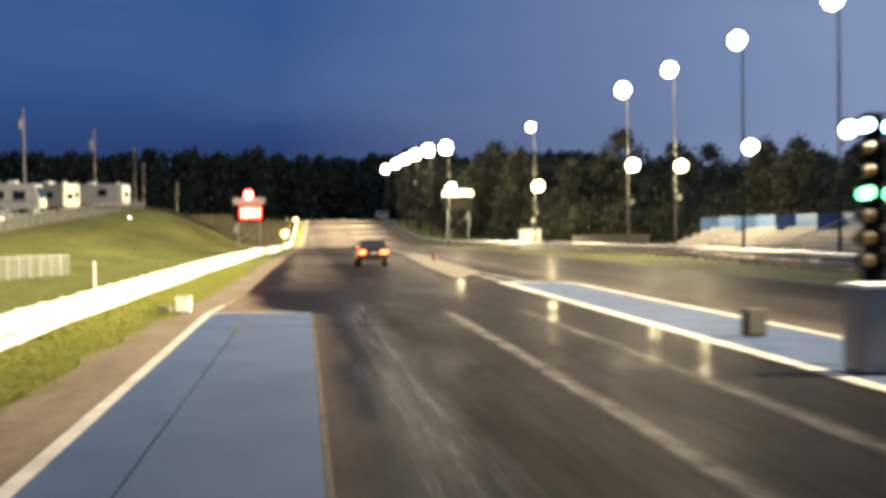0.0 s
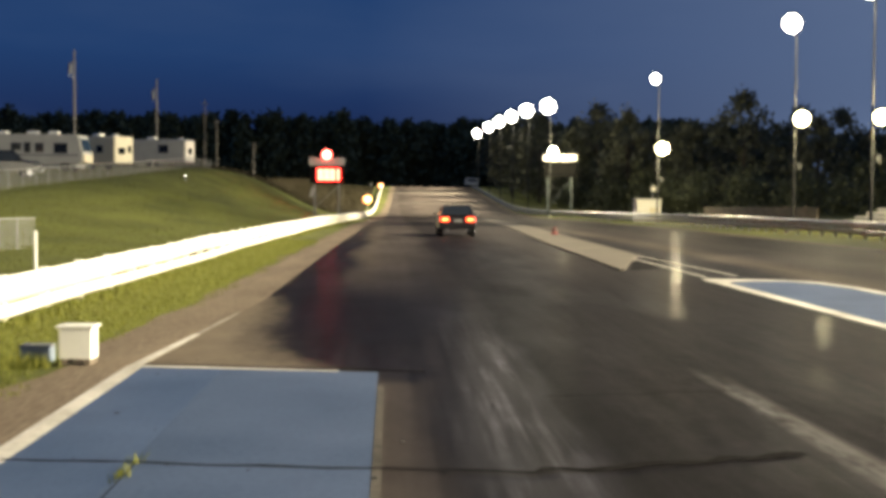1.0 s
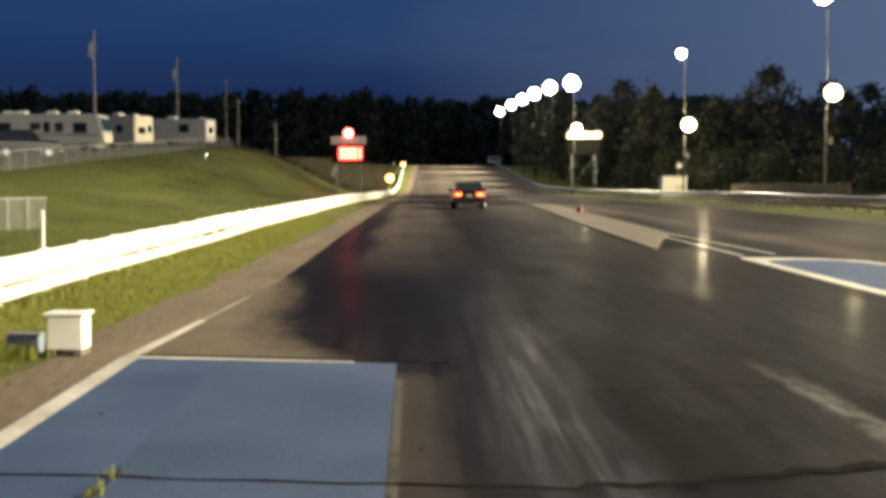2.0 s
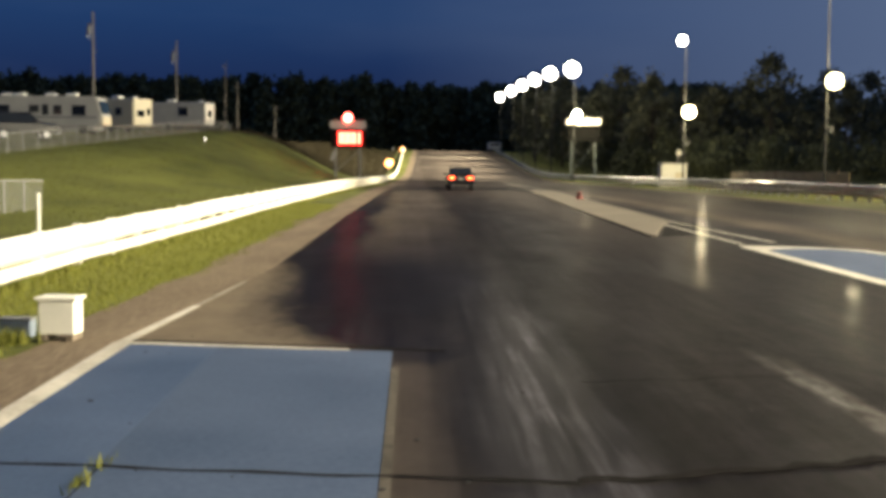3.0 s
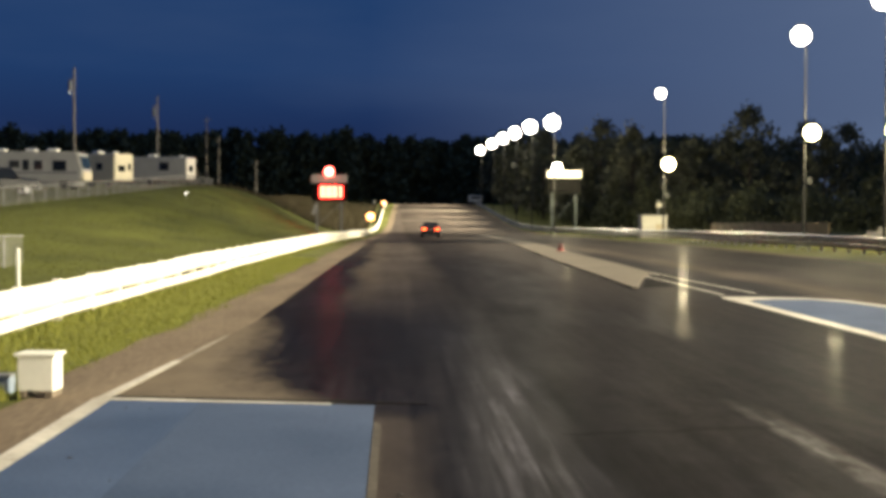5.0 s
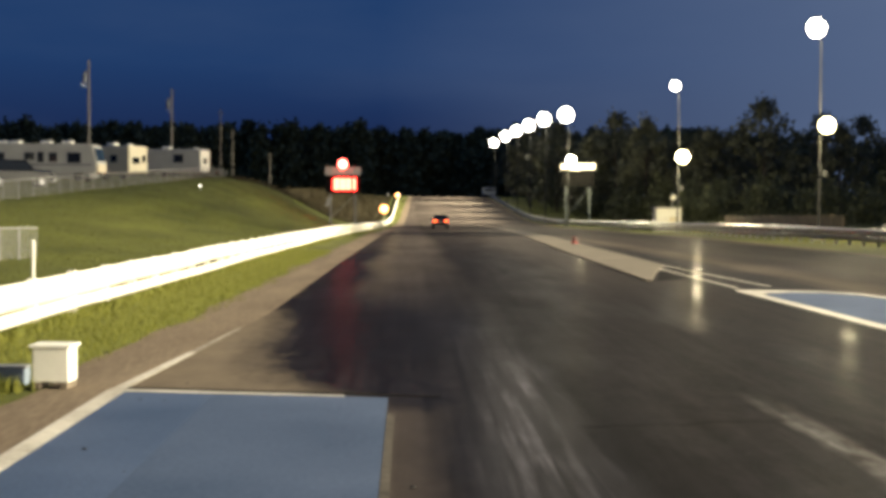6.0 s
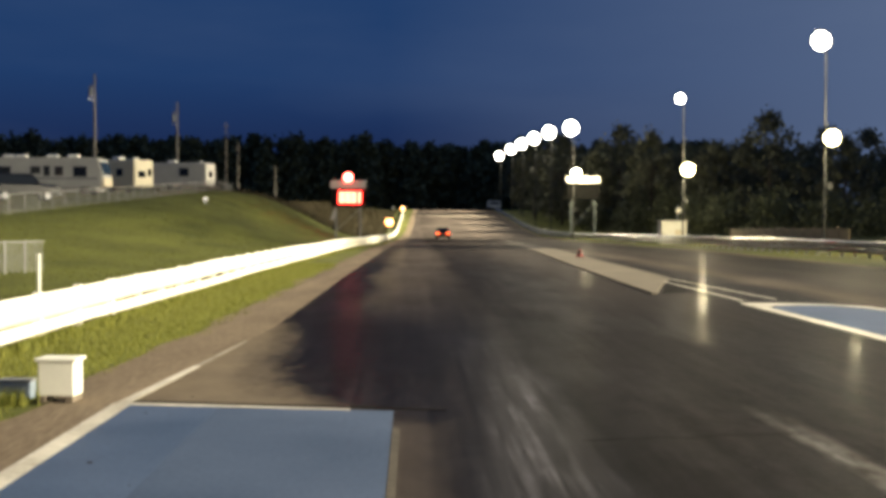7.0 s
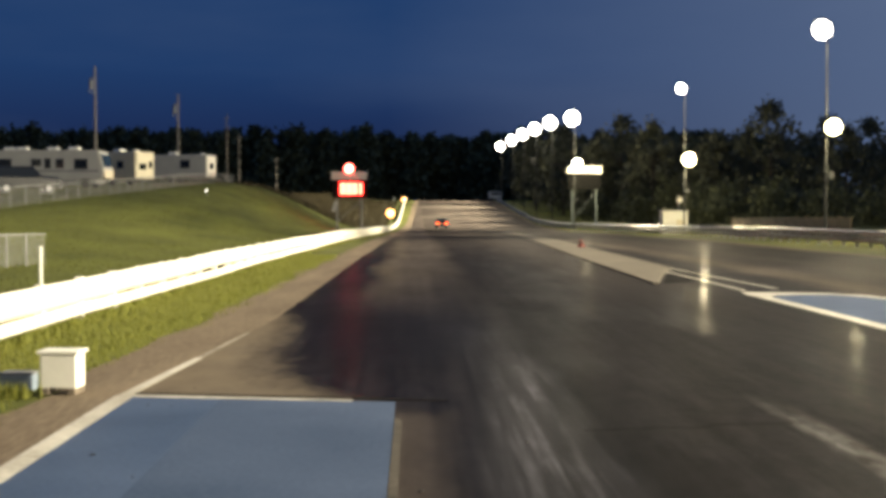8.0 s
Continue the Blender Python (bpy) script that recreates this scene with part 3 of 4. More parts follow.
raised_median([29, 30, 31, 32, 33.5, 35, 36.5, 40, 45, 50, 56, 60, 70, 80, 90, 100, 110, 120, 130, 140], 0.04, M_CONC)
# pale bands across the rising far part of the strip: lamplight painted on
for ya, yb in ((219, 224), (262, 270)):
    tagged(strip("light_band", lambda y: lerp(y, EDGE_X) + 0.6, lambda y: 15.5, [ya, (ya + yb) / 2, yb], 0.02, M_BAND), "pale band painted as lamplight across the rising run-out", "patch", kind="structure")


# ---- barriers ----
def rail_profile():
    """W-beam cross-section: (out, up)."""
    return [(0.0, 0.0), (0.03, 0.02), (0.085, 0.075), (0.085, 0.105), (0.02, 0.145), (0.02, 0.175), (0.085, 0.215), (0.085, 0.245), (0.03, 0.30), (0.0, 0.32)]


def barrier(name, line, y0, y1, step, z_up, side, material, label, low=True, post_mat=None, heights=(0.265, 0.03), toph=1.04, lowh=0.53, proud=0.35):
    """A guardrail of lapped beam lengths on posts along x = line(y); side +1 faces +x."""
    top = thing(name, label, "guardrail", kind="")
    prof = rail_profile()
    ys = [y0]
    while ys[-1] < y1:
        ys.append(ys[-1] + step * (1 if ys[-1] < 120 else 3))
    for a, b in zip(ys, ys[1:]):
        for k, zb in enumerate(heights if low else heights[:1]):
            sc = toph if k == 0 else lowh
            bm = bmesh.new()
            ends = []
            for yy, d in ((a, 0.0), (b + 0.25, 0.008)):
                x, z = line(yy) + 0.03 * noise.noise((yy * 0.21, 1.7, 0)), land(line(yy), yy) + 0.05 * noise.noise((yy * 0.17, 4.2, k))
                ring = []
                for o, u in prof:
                    ring.append(bm.verts.new((x + side * (o + d), yy, z + zb + z_up + u * sc * 1.07)))
                for o, u in reversed(prof):
                    ring.append(bm.verts.new((x + side * (o + d - 0.012), yy, z + zb + z_up + u * sc * 1.07)))
                ends.append(ring)
            n = len(ends[0])
            for i in range(n):
                bm.faces.new((ends[0][i], ends[0][(i + 1) % n], ends[1][(i + 1) % n], ends[1][i]))
            bm.faces.new(ends[0]), bm.faces.new(list(reversed(ends[1])))
            bmesh.ops.recalc_face_normals(bm, faces=bm.faces[:])
            part("upper_beam" if k == 0 else "lower_beam", bm, material, top)
        for yp in ((a, a + (b - a) / 2) if a < 120 else (a,)):
            x, z = line(yp), land(line(yp), yp)
            part("post", bbox(x - side * 0.02 - 0.08, x - side * 0.02 + 0.04, yp + 0.1, yp + 0.25, z - 0.3, z + heights[0] + z_up + proud * toph + 0.02 * noise.noise((yp, 2.3, 0)), 0.008), post_mat or material, top)
    return top


barrier("guardrail", lambda y: lerp(y, RAIL_X), -28, 330, 4.0, 0.0, 1, M_RAIL, "white painted double steel guardrail along the grass", heights=(0.262, 0.03), toph=1.06, lowh=0.56, proud=0.356)
barrier("guardrail", lambda y: lerp(y, ((0, 21.3), (70, 21.8), (128, 23.8), (160, 21.0), (200, 18.9), (330, 19.6))), -10, 300, 4.0, 0.0, -1, M_GALV,
        "galvanised double steel guardrail before the grandstand", heights=(0.50, 0.16), toph=0.86, lowh=0.74, proud=0.3)


# ---- small things beside the lane ----
def timing_box(x, y):
    t = thing("timing_box", "white wooden timing box with overhanging lid on dirt", "box", pose(x, y, land(x, y) - 0.012, 0, 0, -4))
    part("body", bbox(-0.17, 0.17, -0.13, 0.13, 0.06, 0.38, 0.012), M_WHITE, t)
    part("lid", bbox(-0.195, 0.195, -0.155, 0.155, 0.38, 0.41, 0.008), M_WHITE, t)
    part("skid", bbox(-0.16, -0.09, -0.14, 0.14, 0.0, 0.06, 0.006), M_POST, t, "weathered timber skid")
    part("skid", bbox(0.09, 0.16, -0.14, 0.14, 0.0, 0.06, 0.006), M_POST, t, "weathered timber skid")
    return t


timing_box(-3.28, 11.95)
g = thing("junction_box", "small grey-blue junction box in the grass", "box", pose(-3.78, 12.25, land(-3.7, 12.2) - 0.03))
part("body", bbox(-0.16, 0.16, -0.11, 0.11, 0.0, 0.16, 0.015), mat("grey_blue_plastic", (0.22, 0.27, 0.34), 0.5, var=0.15), g)
part("cover", bbox(-0.165, 0.165, -0.115, 0.115, 0.16, 0.185, 0.008), M_GREYP, g)


def start_tree(x, y):
    """The starting light column on its cabinet, green lamps lit."""
    t = thing("start_light_tree", "drag strip starting light column with green lamps lit", "signal", pose(x, y, 0.008))
    part("base", bbox(-0.25, 0.25, -0.2, 0.2, 0, 0.08, 0.01), M_GREYP, t)
    part("column", bbox(-0.16, 0.16, -0.06, 0.06, 0.08, 3.62, 0.012), M_BOARD, t, "black column")
    for i in range(7):
        z = 3.42 - i * 0.32
        for s in (-1, 1):
            lit = M_GREEN if i == 3 else (M_BLUELED if i == 0 else M_LENSOFF)
            hood = part("lamp_hood", cyl_to(bmesh.new(), (s * 0.2, -0.05, z), (s * 0.2, -0.2, z), 0.115, 0.115, 14), M_BOARD, t)
            part("lens", ball_to(bmesh.new(), (s * 0.2, -0.2, z), 0.10, 12, 8, (1, 0.45, 1)), lit, hood, "lit green lens" if i == 3 else "")
    return t


start_tree(7.85, -2.4)
g = thing("start_cabinet", "grey steel cabinet standing on the blue median", "cabinet", pose(7.55, -3.4, 0.008))
part("body", bbox(-0.45, 0.45, -0.35, 0.35, 0.04, 1.16, 0.02), M_GREYP, g)
part("top", bbox(-0.48, 0.48, -0.38, 0.38, 1.16, 1.22, 0.012), M_WHITE, g, "pale cap")
part("door", bbox(-0.40, 0.40, -0.365, -0.352, 0.10, 1.10, 0.004), M_GREYP, g)
part("plinth", bbox(-0.42, 0.42, -0.32, 0.32, 0.0, 0.04), M_DARK, g)
g = thing("monitor_case", "dark brown equipment case on the blue median", "case", pose(7.8, 2.4, 0.008, 0, 0, 8))
part("body", bbox(-0.19, 0.19, -0.15, 0.15, 0.03, 0.46, 0.02), M_DARK, g)
part("lid", bbox(-0.20, 0.20, -0.16, 0.16, 0.46, 0.50, 0.01), M_DARK, g)
part("foot", bbox(-0.17, 0.17, -0.13, 0.13, 0.0, 0.03), M_RUBBER, g)


def cone(x, y):
    t = thing("traffic_cone", "small red traffic cone on the concrete median", "cone", pose(x, y, land(x, y) + 0.04))
    part("foot", bbox(-0.19, 0.19, -0.19, 0.19, 0, 0.03, 0.01), M_CONE, t)
    part("body", bcyl((0, 0, 0.03), (0, 0, 0.32), 0.16, 0.09, 16), M_CONE, t)
    part("collar", bcyl((0, 0, 0.17), (0, 0, 0.25), 0.130, 0.109, 16), M_DARK, t)


cone(7.75, 59.0)


# ---- flood light poles ----
def flood_head(parent, x, y, z, lens, n, spread, aim):
    """A crossarm with round flood lamps."""
    part("crossarm", bbox(x - spread - 0.1, x + spread + 0.1, y - 0.05, y + 0.05, z - 0.32, z - 0.22, 0.01), M_STEELP, parent)
    for i in range(n + 1):
        a = 2 * math.pi * i / n
        k = 0.0 if i == n else spread
        cx, cz = x + k * math.cos(a), z + k * math.sin(a)
        d = Vector((aim[0], aim[1], -0.35)).normalized()
        c = Vector((cx, y, cz))
        shell = part("lamp_housing", cyl_to(bmesh.new(), c - d * 0.22, c + d * 0.02, 0.16, 0.34, 14), M_STEELP, parent)
        part("lens", ball_to(bmesh.new(), c + d * 0.03, 0.25, 20, 12, (1, 1, 1)), lens, shell, "lit flood lamp lens")


for px, py, ztop, zlow in POLES:
    g0 = land(px, py)
    t = thing("flood_light_pole", "tall steel pole with lit flood lamps facing the track", "light pole", group="flood light row")
    part("mast", bcyl((px, py, g0 - 0.2), (px, py, ztop), 0.085, 0.045, 12), M_STEELP, t)
    part("foot_plate", bbox(px - 0.3, px + 0.3, py - 0.3, py + 0.3, g0 - 0.05, g0 + 0.04, 0.01), M_GALV, t)
    far = py > 150
    part("outreach_arm", bcyl((px, py, ztop - 0.25), (px - 0.35, py - 0.15, ztop - 0.25), 0.05, 0.05, 8), M_STEELP, t)
    small = 80 < py < 130
    flood_head(t, px - 0.35, py - 0.25, ztop, M_FLOOD, 12 if small else 9, 0.17 if small else (0.72 if far else 0.30 if py > 70 else 0.22), (-0.55, -0.8))
    if zlow:
        part("lower_arm", bcyl((px, py, zlow - 0.25), (px + 0.3, py - 0.2, zlow - 0.25), 0.05, 0.05, 8), M_STEELP, t)
        flood_head(t, px + 0.3, py - 0.3, zlow, M_SODIUM if 60 < py < 130 else M_FLOOD, 9, 0.14 if py < 70 else 0.22 if py < 100 else 0.33, (-0.3, -0.9))
        part("junction_box", bbox(px + 0.12, px + 0.4, py - 0.16, py - 0.02, g0 + 3.6, g0 + 4.0, 0.015), M_STEELP, t)


# ---- score boards ----
def scoreboard(x, y, base, z0, z1, w, lit, label):
    t = thing("scoreboard", label, "scoreboard", pose(x, y, 0))
    part("board", bbox(-w / 2, w / 2, -0.12, 0.12, z0, z1 - 0.95, 0.02), M_BOARD, t)
    part("header_panel", bbox(-w / 2 - 0.1, w / 2 + 0.1, -0.15, 0.15, z1 - 0.90, z1, 0.02), M_RVW if lit else M_WHITE, t, "pale header panel")
    for s in (-1, 1):
        part("leg", bbox(s * w * 0.36 - 0.11, s * w * 0.36 + 0.11, 0.13, 0.35, base - 0.2, z1 - 0.1, 0.01), M_GREYP if lit else M_LEGP, t)
    part("brace", bcyl((-w * 0.36, 0.24, base + 1.0), (w * 0.36, 0.24, z0 - 0.2), 0.04, 0.04, 8), M_GREYP if lit else M_LEGP, t)
    if lit:
        # plain glowing bars in place of the digits
        zc, h = (z0 + z1 - 0.95) / 2 + 0.04, 1.25
        # added glowing panel, stands for the red halo round the bars
        part("digit_halo_panel", bbox(-1.22, 1.68, -0.135, -0.122, zc - h / 2 - 0.22, zc + h / 2 + 0.2), M_REDPANEL, t, "back-lit red panel")
        for x0, x1 in ((-0.98, -0.36), (-0.31, 0.31), (0.36, 0.92), (1.10, 1.42)):
            part("digit_bar", bbox(x0, x1, -0.20, -0.13, zc - h / 2, zc + h / 2, 0.03), M_LED, t, "glowing red digit bar")
        part("win_lamp_stem", bcyl((0, 0, z1), (0, 0, z1 + 0.25), 0.06, 0.06, 8), M_GALV, t)
        part("win_lamp", ball_to(bmesh.new(), (0, -0.2, z1 + 0.32), 0.52, 20, 14), M_WINLAMP, t, "lit round lamp")
        o = part("notice_panel", bbox(-0.2, 0.2, -0.02, 0.02, -0.55, 0.55, 0.01), M_RVW, t, "small pale notice panel on the leg")
        o.matrix_local = pose(-w * 0.36 - 0.25, 0.09, 2.05, 0, 18, 0)
    return t


scoreboard(-7.1, 140.0, land(-7.1, 140), 3.0, 5.88, 3.7, True, "black scoreboard with glowing red digits and white header")
scoreboard(22.2, 166.0, land(22.2, 166), 4.4, 7.35, 4.3, False, "dark scoreboard seen with pale header panel on legs")


def amber_lamp(x, y, z, r):
    t = thing("marker_lamp", "lit amber marker lamp on a short post", "lamp", pose(x, y, 0))
    base = land(x, y)
    part("post", bcyl((0, 0, base - 0.1), (0, 0, z - r), 0.05, 0.05, 8), M_GALV, t)
    part("globe", ball_to(bmesh.new(), (0, 0, z), r, 14, 10), M_AMBER, t, "glowing amber globe")
    part("cap", bcyl((0, 0, z + r * 0.8), (0, 0, z + r * 1.1), r * 0.55, r * 0.3, 10), M_STEELP, t)


amber_lamp(-3.06, 165.0, 1.26, 0.52)
amber_lamp(-2.42, 300.0, 4.1, 0.46)
g = thing("bank_lamp", "small white lamp on a stake on the grass bank", "lamp", pose(-16.5, 102.0, land(-16.5, 102.0) - 0.03))
part("stake", bcyl((0, 0, -0.1), (0, 0, 0.36), 0.025, 0.025, 8), M_GALV, g)
part("lens", ball_to(bmesh.new(), (0, 0, 0.40), 0.038, 12, 8), M_FLOOD, g, "lit white lens")
part("hood", bcyl((0, 0, 0.455), (0, 0, 0.49), 0.08, 0.04, 10), M_STEELP, g)
for y in (296.0, 318.0):
    g = thing("marker_post", "short white marker post beside the run-out", "post", pose(21.6 if y > 300 else -4.6, y, land(21.6 if y > 300 else -4.6, y) - 0.03))
    part("shaft", bbox(-0.22, 0.22, -0.06, 0.06, -0.1, 1.2, 0.02), M_WHITE, g)
    part("cap", bbox(-0.25, 0.25, -0.08, 0.08, 1.2, 1.26, 0.01), M_WHITE, g)


# ---- motorhomes, trailers and cars on the bank ----
def window(parent, x0, x1, y, z0, z1, name="window"):
    fr = part(name, bbox(x0 - 0.05, x1 + 0.05, y - 0.03, y + 0.02, z0 - 0.05, z1 + 0.05, 0.01), M_GREYP, parent)
    part("pane", bbox(x0, x1, y - 0.04, y - 0.031, z0, z1), M_DKGLASS, fr, "dark glass pane")


def wheel(parent, x, y, z, r, w):
    wh = part("wheel", bcyl((-w / 2, 0, 0), (w / 2, 0, 0), r * 0.62, r * 0.62, 18), M_RIM, parent)
    wh.location = (x, y, z)
    for k in range(5):
        a = 2 * math.pi * k / 5
        part("spoke", bcyl((w / 2 + 0.006, 0, 0), (w / 2 + 0.006, r * 0.55 * math.cos(a), r * 0.55 * math.sin(a)), 0.03, 0.022, 6), M_RIM, wh)
    bm = bmesh.new()
    x = y = z = 0.0
    bmesh.ops.create_cone(bm, cap_ends=False, segments=22, radius1=r, radius2=r, depth=w, matrix=Matrix.Translation((x, y, z)) @ Matrix.Rotation(math.pi / 2, 4, "Y"))
    bmesh.ops.create_cone(bm, cap_ends=False, segments=22, radius1=r * 0.62, radius2=r, depth=0.02, matrix=Matrix.Translation((x - w / 2, y, z)) @ Matrix.Rotation(math.pi / 2, 4, "Y"))
    bmesh.ops.create_cone(bm, cap_ends=False, segments=22, radius1=r, radius2=r * 0.62, depth=0.02, matrix=Matrix.Translation((x + w / 2, y, z)) @ Matrix.Rotation(math.pi / 2, 4, "Y"))
    part("tyre", bm, M_RUBBER, wh)


def shaped(profile, half, bevel=0.06, taper=None):
    """A side outline (y, z) drawn out to +-half in x; taper(z) narrows it."""
    bm = bmesh.new()
    k = taper or (lambda z: 1.0)
    a = [bm.verts.new((-half * k(z), y, z)) for y, z in profile]
    b = [bm.verts.new((half * k(z), y, z)) for y, z in profile]
    bm.faces.new(a), bm.faces.new(list(reversed(b)))
    n = len(profile)
    for i in range(n):
        bm.faces.new((a[i], b[i], b[(i + 1) % n], a[(i + 1) % n]))
    bmesh.ops.recalc_face_normals(bm, faces=bm.faces[:])
    if bevel:
        bmesh.ops.bevel(bm, geom=bm.edges[:], offset=bevel, segments=2, affect="EDGES", profile=0.5)
    return bm


def motorhome(m):
    """Length along x, cab end at +x; the long side that shows is -y."""
    t = thing("motorhome", "off-white motorhome with dark windows and rooftop air units", "motorhome", m)
    body = bmesh.new()
    prof = [(-4.9, 0.55), (4.3, 0.55), (4.75, 0.75), (4.85, 1.5), (4.45, 2.95), (4.1, 3.05), (-4.9, 3.05)]
    a = [body.verts.new((x, -1.2, z)) for x, z in prof]
    b = [body.verts.new((x, 1.2, z)) for x, z in prof]
    body.faces.new(a), body.faces.new(list(reversed(b)))
    for i in range(len(prof)):
        j = (i + 1) % len(prof)
        body.faces.new((a[i], b[i], b[j], a[j]))
    bmesh.ops.recalc_face_normals(body, faces=body.faces[:])
    bmesh.ops.bevel(body, geom=body.edges[:], offset=0.1, segments=2, affect="EDGES")
    part("body", body, M_RVW, t)
    part("stripe", bbox(-4.85, 4.4, -1.215, -1.203, 1.25, 1.42), M_GREYP, t, "grey side stripe")
    for x0, x1, z0, z1 in ((-4.0, -2.9, 1.2, 2.3), (-1.2, -0.4, 1.75, 2.3), (-0.1, 0.4, 1.55, 2.35), (0.85, 1.5, 1.6, 2.3), (2.4, 3.5, 1.5, 2.3)):
        window(t, x0, x1, -1.2, z0, z1)
    wind = bmesh.new()
    box_to(wind, -0.02, 0.02, -1.0, 1.0, -0.55, 0.5)
    part("windscreen", wind, mat("blue_tint_windscreen", (0.010, 0.022, 0.028), 0.10, var=0), t, "bluish windscreen").matrix_local = pose(4.67, 0, 2.2, 0, -15, 0)
    part("grille", bbox(4.78, 4.90, -1.0, 1.0, 0.72, 1.4, 0.03), M_CREAM, t, "cream front panel")
    for x in (-3.5, -2.4, 0.2, 2.0):
        part("roof_air_unit", bbox(x - 0.45, x + 0.45, -0.4, 0.4, 3.04, 3.34, 0.1), M_WHITE, t)
    for x in (-2.6, 3.3):
        for s in (-1, 1):
            wh = part("wheel", bcyl((x, s * 1.05 - 0.12, 0.42), (x, s * 1.05 + 0.12, 0.42), 0.26, 0.26, 16), M_RIM, t)
            part("tyre", bcyl((x, s * 1.05 - 0.14, 0.42), (x, s * 1.05 + 0.14, 0.42), 0.42, 0.42, 20), M_RUBBER, wh)
    part("skirt", bbox(-4.8, 4.2, -1.15, 1.15, 0.3, 0.6, 0.03), M_GREYP, t)
    return t


def trailer(m, length, height, material, end_material, label, windows=(), end_win=(), cat="trailer"):
    """Length along x; the end that shows is +x, the long side -y."""
    t = thing("travel_trailer", label, cat, m)
    part("body", bbox(-length / 2, length / 2, -1.2, 1.2, 0.5, height, 0.12), material, t)
    part("end_panel", bbox(length / 2 - 0.02, length / 2 + 0.05, -1.1, 1.1, 0.62, height - 0.15, 0.03), end_material, t)
    for x0, x1, z0, z1 in windows:
        window(t, x0, x1, -1.2, z0, z1)
    for y0, y1, z0, z1 in end_win:
        part("end_window", bbox(length / 2 + 0.05, length / 2 + 0.08, y0, y1, z0, z1, 0.01), M_DKGLASS, t, "dark end window")
    part("roof_air_unit", bbox(-0.4, 0.5, -0.4, 0.4, height - 0.02, height + 0.3, 0.1), M_WHITE, t)
    part("roof_vent", bbox(length / 2 - 1.2, length / 2 - 0.8, -0.25, 0.25, height - 0.02, height + 0.18, 0.05), M_WHITE, t)
    for s in (-1, 1):
        wh = part("wheel", bcyl((0.2, s * 1.05 - 0.1, 0.36), (0.2, s * 1.05 + 0.1, 0.36), 0.22, 0.22, 16), M_RIM, t)
        part("tyre", bcyl((0.2, s * 1.05 - 0.12, 0.36), (0.2, s * 1.05 + 0.12, 0.36), 0.36, 0.36, 20), M_RUBBER, wh)
    part("tow_hitch", bcyl((-length / 2, 0, 0.5), (-length / 2 - 1.0, 0, 0.45), 0.06, 0.05, 8), M_STEELP, t)
    part("jack_stand", bcyl((-length / 2 - 0.7, 0, 0.45), (-length / 2 - 0.7, 0, 0.0), 0.05, 0.05, 8), M_STEELP, t)
    return t


def parked_car(m, paint, label, tall=False):
    """Front towards +y; tall: an upright sports utility vehicle."""
    t = thing("parked_car", label, "car", m, group="cars on the bank")
    if tall:
        body = [(-2.3, 0.42), (2.2, 0.42), (2.32, 0.62), (2.28, 1.0), (1.0, 1.12), (-2.3, 1.15), (-2.38, 0.9)]
        cabin = [(-2.28, 1.1), (1.05, 1.08), (0.45, 1.74), (-2.1, 1.78)]
        roof, rz, hz = (-2.05, 0.42), 1.77, 0.86
    else:
        body = [(-2.2, 0.35), (2.2, 0.35), (2.3, 0.55), (2.2, 0.80), (0.95, 0.92), (-2.0, 0.96), (-2.25, 0.8)]
        cabin = [(-1.75, 0.92), (1.0, 0.89), (0.25, 1.38), (-1.15, 1.40)]
        roof, rz, hz = (-1.1, 0.2), 1.385, 0.70
    part("body", shaped(body, 0.90, 0.07), paint, t)
    part("cabin", shaped(cabin, 0.82, 0.06, lambda z: 1.0 - 0.18 * max(0, (z - 0.95))), M_DKGLASS, t, "dark glazed cabin")
    part("roof", bbox(-0.68, 0.68, roof[0], roof[1], rz - 0.01, rz + 0.05, 0.03), paint, t)
    for s in (-1, 1):
        part("pillar", bcyl((s * 0.78, cabin[1][0] - 0.02, cabin[1][1]), (s * 0.69, roof[1], rz), 0.04, 0.04, 8), paint, t)
        part("headlight", bbox(s * 0.64 - 0.18, s * 0.64 + 0.18, 2.16, 2.30, hz - 0.08, hz + 0.08, 0.03), M_WHITE, t)
        part("door_mirror", bbox(s * 0.99 - 0.10, s * 0.99 + 0.10, 0.72, 0.84, hz + 0.24, hz + 0.42, 0.03), paint, t)
        for y in (-1.4, 1.4):
            wheel(t, s * 0.80, y, 0.34 if tall else 0.32, 0.34 if tall else 0.32, 0.22)
    part("grille", bbox(-0.42, 0.42, 2.24, 2.34, hz - 0.10, hz + 0.08, 0.02), M_RIM, t, "bright metal grille")
    part("bumper", bbox(-0.88, 0.88, 2.2, 2.38, 0.40, 0.60, 0.04), M_RIM, t)
    return t


def on_land(x, y, rz=0.0, dz=0.0):
    return pose(x, y, land(x, y) + dz, 0, 0, rz)


motorhome(on_land(-30.0, 106.5, -6))
trailer(on_land(-26.6, 116.0, -32), 6.2, 2.95, M_CREAM, M_CREAM, "cream travel trailer with small dark windows", ((-1.6, -0.6, 1.5, 2.1), (1.0, 1.7, 1.5, 2.1)), ((-0.75, 0.1, 1.35, 1.9), (0.45, 0.85, 1.5, 2.1)))
trailer(on_land(-25.3, 135.0, -15), 8.6, 2.9, M_RVW, M_WHITE, "long off-white travel trailer with bright end wall", ((-2.6, -1.8, 1.3, 2.0), (1.4, 2.4, 1.5, 2.3)), ((-0.5, 0.3, 1.4, 2.0),))
trailer(on_land(-36.3, 96.0, -10), 5.2, 2.7, M_WHITE, M_REDP, "white box trailer with a red end panel", cat="box trailer")
